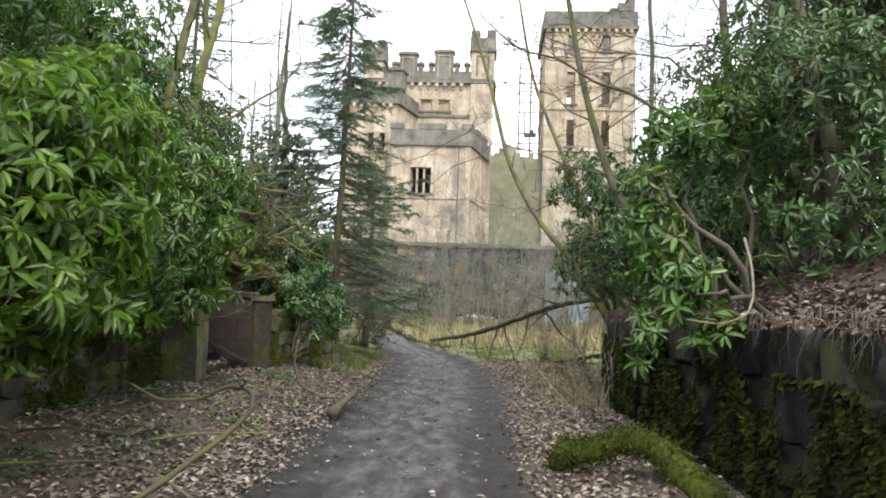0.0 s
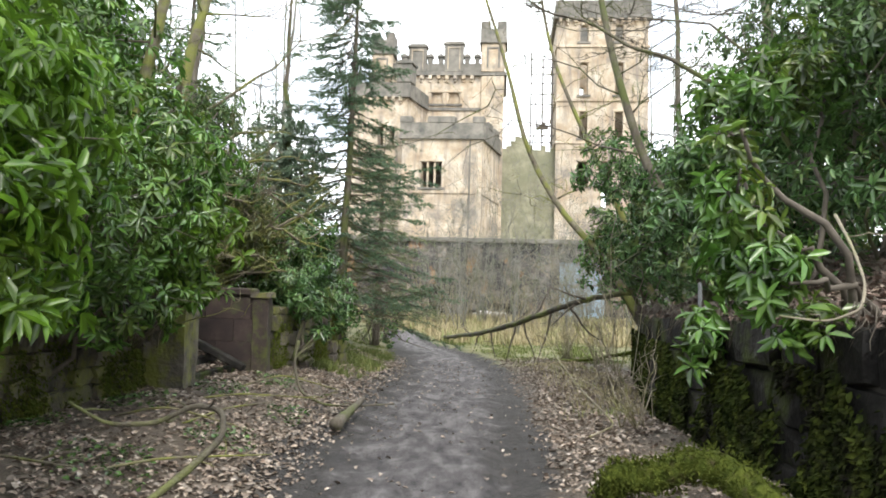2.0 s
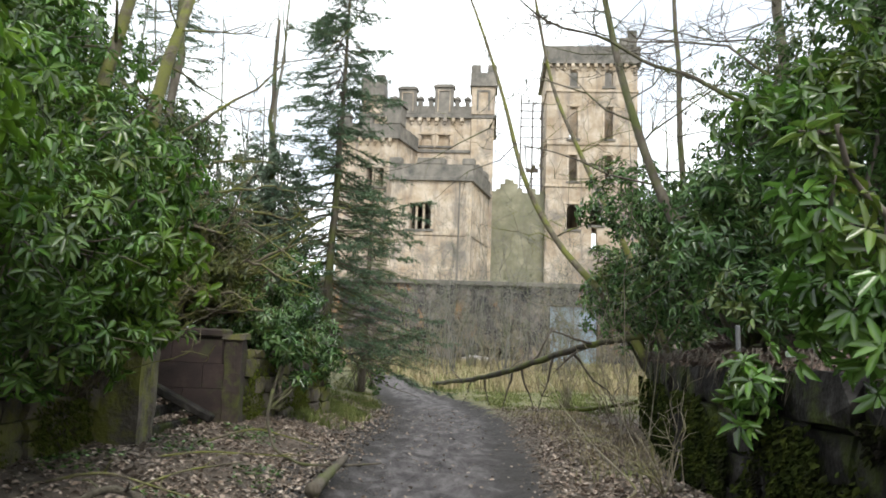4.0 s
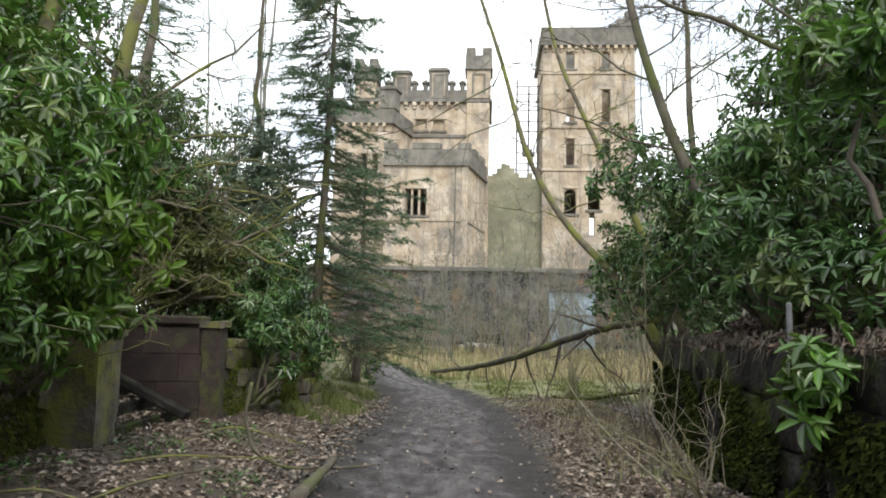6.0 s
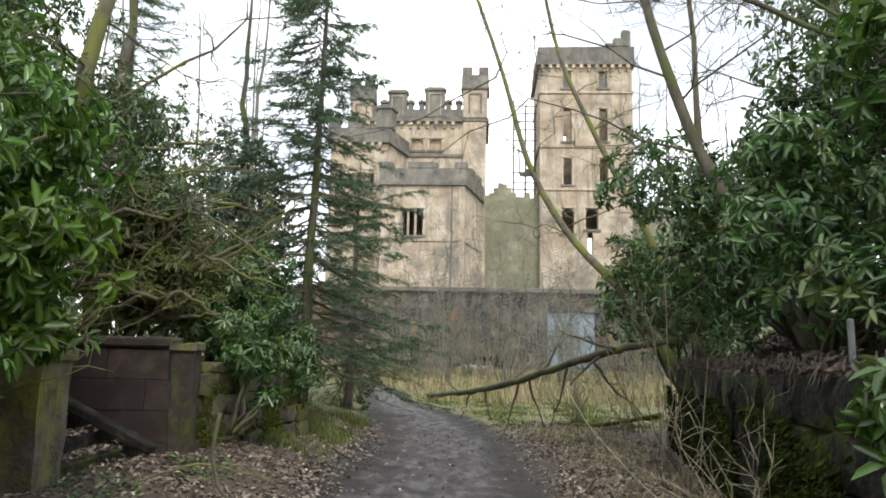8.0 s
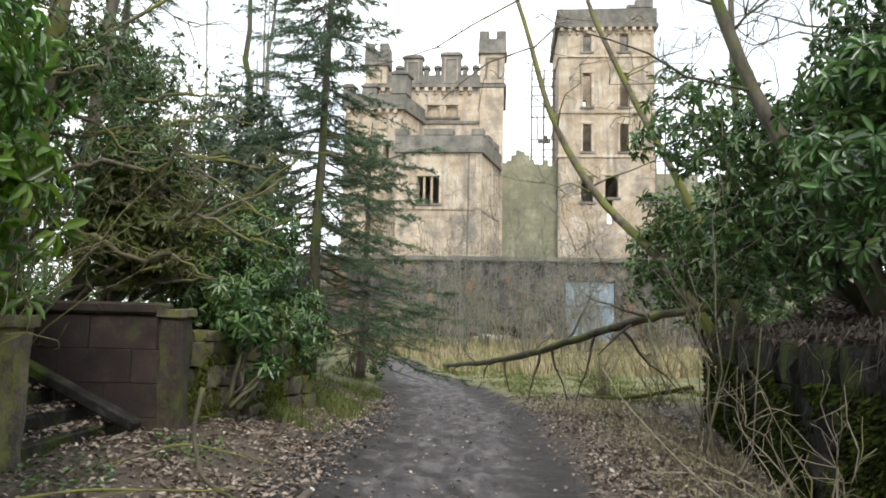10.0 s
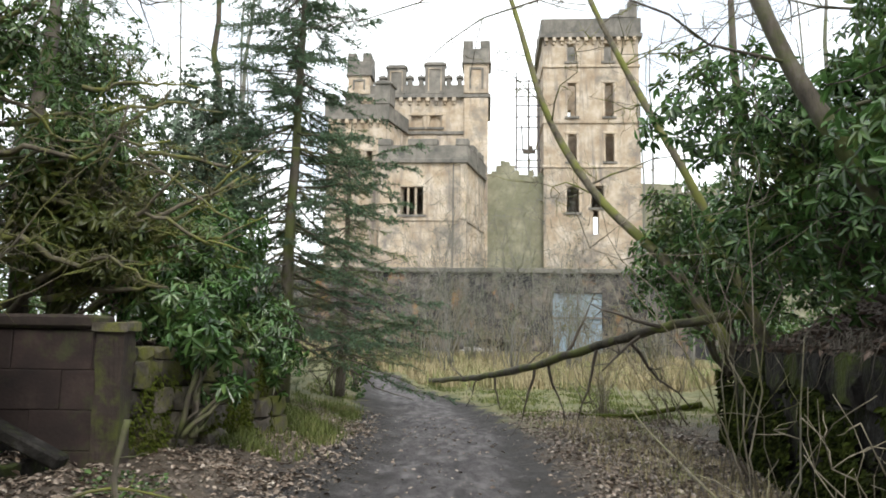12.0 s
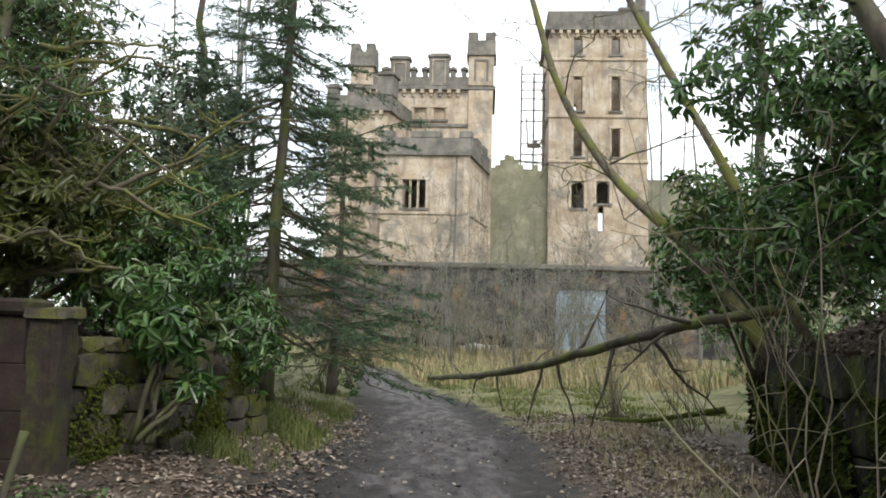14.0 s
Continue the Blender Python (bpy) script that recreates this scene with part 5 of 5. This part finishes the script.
dead_branch("dead_branch", (2.6, 5.4, 1.5), [(2.9, 6.8, 2.3), (2.75, 6.3, 2.0), (2.55, 5.8, 1.72), (2.42, 5.62, 1.55), (2.25, 5.7, 1.47), (2.0, 5.8, 1.5)], 0.013, 0.006, "thin pale dead twig over the wall edge", 96, TWIG)
dead_branch("mossy_root", (1.7, 6.9, 0.0), [(1.2, 7.1, 0.02), (1.26, 6.95, 0.24), (1.42, 6.9, 0.2), (1.6, 6.85, 0.26), (1.78, 6.8, 0.36), (1.98, 6.6, 0.36), (2.1, 6.2, 0.2), (2.2, 5.7, 0.05)], 0.09, 0.13, "low root covered in green moss", 97, MOSS, 10, 0)
root_ob = [o for o in bpy.data.objects if o.name == "mossy_root"][0]
rs = np.random.default_rng(99)
skin = np.array([q.co[:] for q in root_ob.children[0].data.vertices])
pick = rs.integers(0, len(skin), 5200)
B = skin[pick] + rs.normal(0, 0.028, (5200, 3))
L = rs.uniform(0.015, 0.05, 5200)
tagged(poly_soup("moss_tufts", leaf_mesh(B, unit(rs.normal(0, 1, B.shape) + (0, 0, 0.4)), unit(rs.normal(0, 1, B.shape)), L, L * 0.4), MOSS, root_ob, LEAF_FACES), kind="stuff")
dead_branch("dead_branch", (4.0, 19.5, 0.2), [(4.4, 19.0, 0.5), (3.3, 19.8, 0.2), (2.6, 20.6, 0.15)], 0.05, 0.03, "yellow mossy fallen limb on the grass", 98, MOSS, 8, 3)
for i, (x, y, dx, dy) in enumerate([(-2.4, 7.0, 0.8, 0.5), (-2.9, 8.4, 0.9, -0.2), (-2.6, 9.4, 0.4, 0.8), (-3.2, 6.2, 0.7, -0.3), (-2.2, 5.6, -0.6, 0.5), (-2.6, 12.0, 0.8, 0.3), (-2.8, 10.6, 0.9, 0.5), (-3.0, 5.0, 0.6, 0.6)]):
    rs = np.random.default_rng(400 + i)
    z = float(ground_z(np.array(x), np.array(y)))
    dead_branch("dead_branch", (x, y, z), [(x - dx, y - dy, z + 0.02), (x, y, z + rs.uniform(0.1, 0.3)), (x + dx, y + dy, z + rs.uniform(0.0, 0.15))], 0.016, 0.006, "mossy fallen stick on the leaf litter", 410 + i, MOSSY_BARK, 6, 3)


# ---- leaf litter, grass and moss ----
def scatter(n, seed, xr, yr, keep):
    rs = np.random.default_rng(seed)
    x, y = rs.uniform(*xr, n), rs.uniform(*yr, n)
    k = rs.random(n) < keep(x, y)
    x, y = x[k], y[k]
    tread = np.floor((-3.8 - x) / 0.34)
    on_step = (y > 11.3) & (y < 13.6) & (tread >= 0) & (tread < 7)
    return rs, np.stack([x, y, np.where(on_step, 0.25 + 0.17 * (tread + 1), ground_z(x, y) + rough(x, y))], 1)


rs, B = scatter(100000, 501, (-5.5, 4), (2, 22), lambda x, y: np.clip(smooth_step(0.8, 1.35, off_path(x, y)) + 0.03, 0, 1) * (0.35 + 0.65 * (np.sin(x * 2.1 + y) * np.sin(y * 1.3) > -0.2)))
n = len(B)
a = rs.uniform(0, 6.28, n)
way = unit(np.stack([np.cos(a), np.sin(a), rs.normal(0, 0.3, n)], 1))
L = rs.uniform(0.025, 0.085, n)
litter = poly_soup("leaf_litter", leaf_mesh(B + (0, 0, 0.014), way, unit(rs.normal(0, 0.3, (n, 3)) + (0, 0, 1)), L, L * rs.uniform(0.4, 0.7, n), 0.2, 0.25), LITTER, None, LEAF_FACES)
tagged(litter, "brown and pale fallen leaves scattered over soil", "leaf litter", kind="stuff")

rs, B = scatter(9000, 506, (-4.1, -1.9), (4, 13.5), lambda x, y: 0.5 * (np.sin(x * 3.3 + y * 1.1) * np.sin(y * 2.1 - x) > 0.25))
n = len(B)
a = rs.uniform(0, 6.28, n)
L = rs.uniform(0.03, 0.07, n)
ob = poly_soup("ground_ivy", leaf_mesh(B + (0, 0, 0.05), unit(np.stack([np.cos(a), np.sin(a), rs.normal(0, 0.3, n)], 1)), unit(rs.normal(0, 0.3, (n, 3)) + (0, 0, 1)), L, L * 0.7, 0.2, 0.2), LEAF_DARK, None, LEAF_FACES)
tagged(ob, "patches of small green ivy leaves among dead leaves", "ivy", kind="stuff")


def blades(name, B, rs, hmin, hmax, mat, label, w=0.008):
    n = len(B)
    a = rs.uniform(0, 6.28, n)
    d = np.stack([np.cos(a), np.sin(a), 0 * a], 1)
    s = np.stack([-np.sin(a), np.cos(a), 0 * a], 1)
    h = rs.uniform(hmin, hmax, n)[:, None]
    lean = rs.uniform(0.1, 0.7, n)[:, None]
    up = np.array([0, 0, 1.0])
    V = np.stack([B - s * w, B + s * w, B + d * h * lean * 0.4 + up * h * 0.6 + s * w * 0.7, B + d * h * lean * 0.4 + up * h * 0.6 - s * w * 0.7,
                  B + d * h * lean + up * h * (1 - lean * 0.35) + s * w * 0.2, B + d * h * lean + up * h * (1 - lean * 0.35) - s * w * 0.2], 1)
    ob = poly_soup(name, V, mat, None, ((0, 1, 2, 3), (3, 2, 4, 5)))
    return tagged(ob, label, "grass", kind="stuff")


rs, B = scatter(60000, 502, (-14, 16), (30, 66), lambda x, y: smooth_step(1.1, 1.5, off_path(x, y)) * (0.25 + 0.75 * (np.sin(x * 0.9 + y * 0.4) > -0.3)))
blades("dry_grass", B, rs, 0.15, 0.75, STRAW, "tall straw-coloured dead grass before the ruin", 0.02)
rs, B = scatter(42000, 503, (-3.4, 6), (19, 34), lambda x, y: smooth_step(1.15, 1.5, off_path(x, y)) * (0.12 + 0.7 * (np.sin(x * 1.9 + y * 0.8) * np.sin(x * 0.7 - y * 1.1) > 0.05)))
blades("verge_grass", B, rs, 0.03, 0.12, GRASS, "short mossy green grass along the verge", 0.01)
rs, B = scatter(16000, 504, (-3.1, -1.5), (15.5, 22), lambda x, y: smooth_step(1.15, 1.6, off_path(x, y)) * (0.1 + 0.7 * (np.sin(x * 2.9 + y * 1.8) > 0)))
blades("verge_grass", B, rs, 0.05, 0.2, GRASS, "tufts of green grass on the path edge", 0.006)
rs, B = scatter(9000, 505, (1.3, 3.2), (11, 20), lambda x, y: smooth_step(1.2, 1.7, off_path(x, y)) * 0.5)
blades("verge_grass", B, rs, 0.04, 0.14, STRAW, "withered grass at the wall foot", 0.006)


# moss and hanging roots on the wall faces
def wall_moss(name, line, side, y0, y1, zmax, n, seed, label, mat=MOSS, hmax=0.06, cut=-0.1):
    rs = np.random.default_rng(seed)
    y, z = rs.uniform(y0, y1, n), rs.uniform(0.0, 1, n) ** 1.6 * zmax
    k = (np.sin(y * 3.1 + 2 * np.sin(z * 3)) + np.sin(y * 7.7 + z * 4) * 0.6 + rs.normal(0, 0.5, n)) > cut + z * 1.0
    y, z = y[k], z[k]
    n = len(y)
    x = np.array([line(v) for v in y])
    B = np.stack([x + side * 0.03, y, z], 1)
    d = unit(np.stack([side * rs.uniform(0.3, 1, n), rs.normal(0, 0.3, n), rs.uniform(-1.6, -0.1, n)], 1))
    L = rs.uniform(0.02, hmax, n)
    ob = poly_soup(name, leaf_mesh(B, d, unit(rs.normal(0, 1, (n, 3))), L, L * 0.5), mat, None, LEAF_FACES)
    return tagged(ob, label, "moss", kind="stuff")


wall_moss("wall_moss", lambda v: wall_right(v) - 0.03, -1, 2.5, 17, 1.15, 70000, 601, "dark green moss hanging on rough stone", MOSS_DARK, 0.09, -0.55)
wall_moss("wall_moss", lambda v: wl_line(v) - 0.0, 1, 5, 10.8, 1.3, 20000, 602, "yellow-green moss on the low wall", MOSS, 0.06, -0.3)
wall_moss("wall_moss", lambda v: wl_line(v) + 0.02, 1, 14, 17.2, 1.3, 16000, 603, "yellow-green moss on the broken wall")
rs = np.random.default_rng(604)
fringe = []
for i in range(620):
    y = rs.uniform(2.5, 17)
    p = np.array([wall_right(y) + rs.uniform(-0.03, 0.12), y, 1.5 + rs.uniform(0, 0.14)])
    fringe.append((bend(p, p + (rs.uniform(-0.14, 0.02), rs.normal(0, 0.12), -rs.uniform(0.05, 0.42)), rs, 0.3, 4), 0.005, 0.002))
ob = tubes("root_fringe", fringe, DARK_TWIG, None, 4)
tagged(ob, "brown hanging roots and stems over the wall top", "roots", kind="stuff")
rs, B = scatter(26000, 605, (2.4, 6), (2.5, 17), lambda x, y: (x - wall_right(y) > 0.0) * np.exp(-(x - wall_right(y)) / 1.3))
B[:, 2] = np.maximum(B[:, 2], 1.45)
n = len(B)
a = rs.uniform(0, 6.28, n)
way = unit(np.stack([np.cos(a), np.sin(a), rs.normal(0, 0.4, n)], 1))
L = rs.uniform(0.05, 0.12, n)
ob = poly_soup("bank_litter", leaf_mesh(B + (0, 0, 0.03), way, unit(rs.normal(0, 0.4, (n, 3)) + (0, 0, 1)), L, L * rs.uniform(0.35, 0.6, n), 0.3, 0.25), RUSSET, None, LEAF_FACES)
tagged(ob, "russet dead leaves piled on the bank top", "leaf litter", kind="stuff")
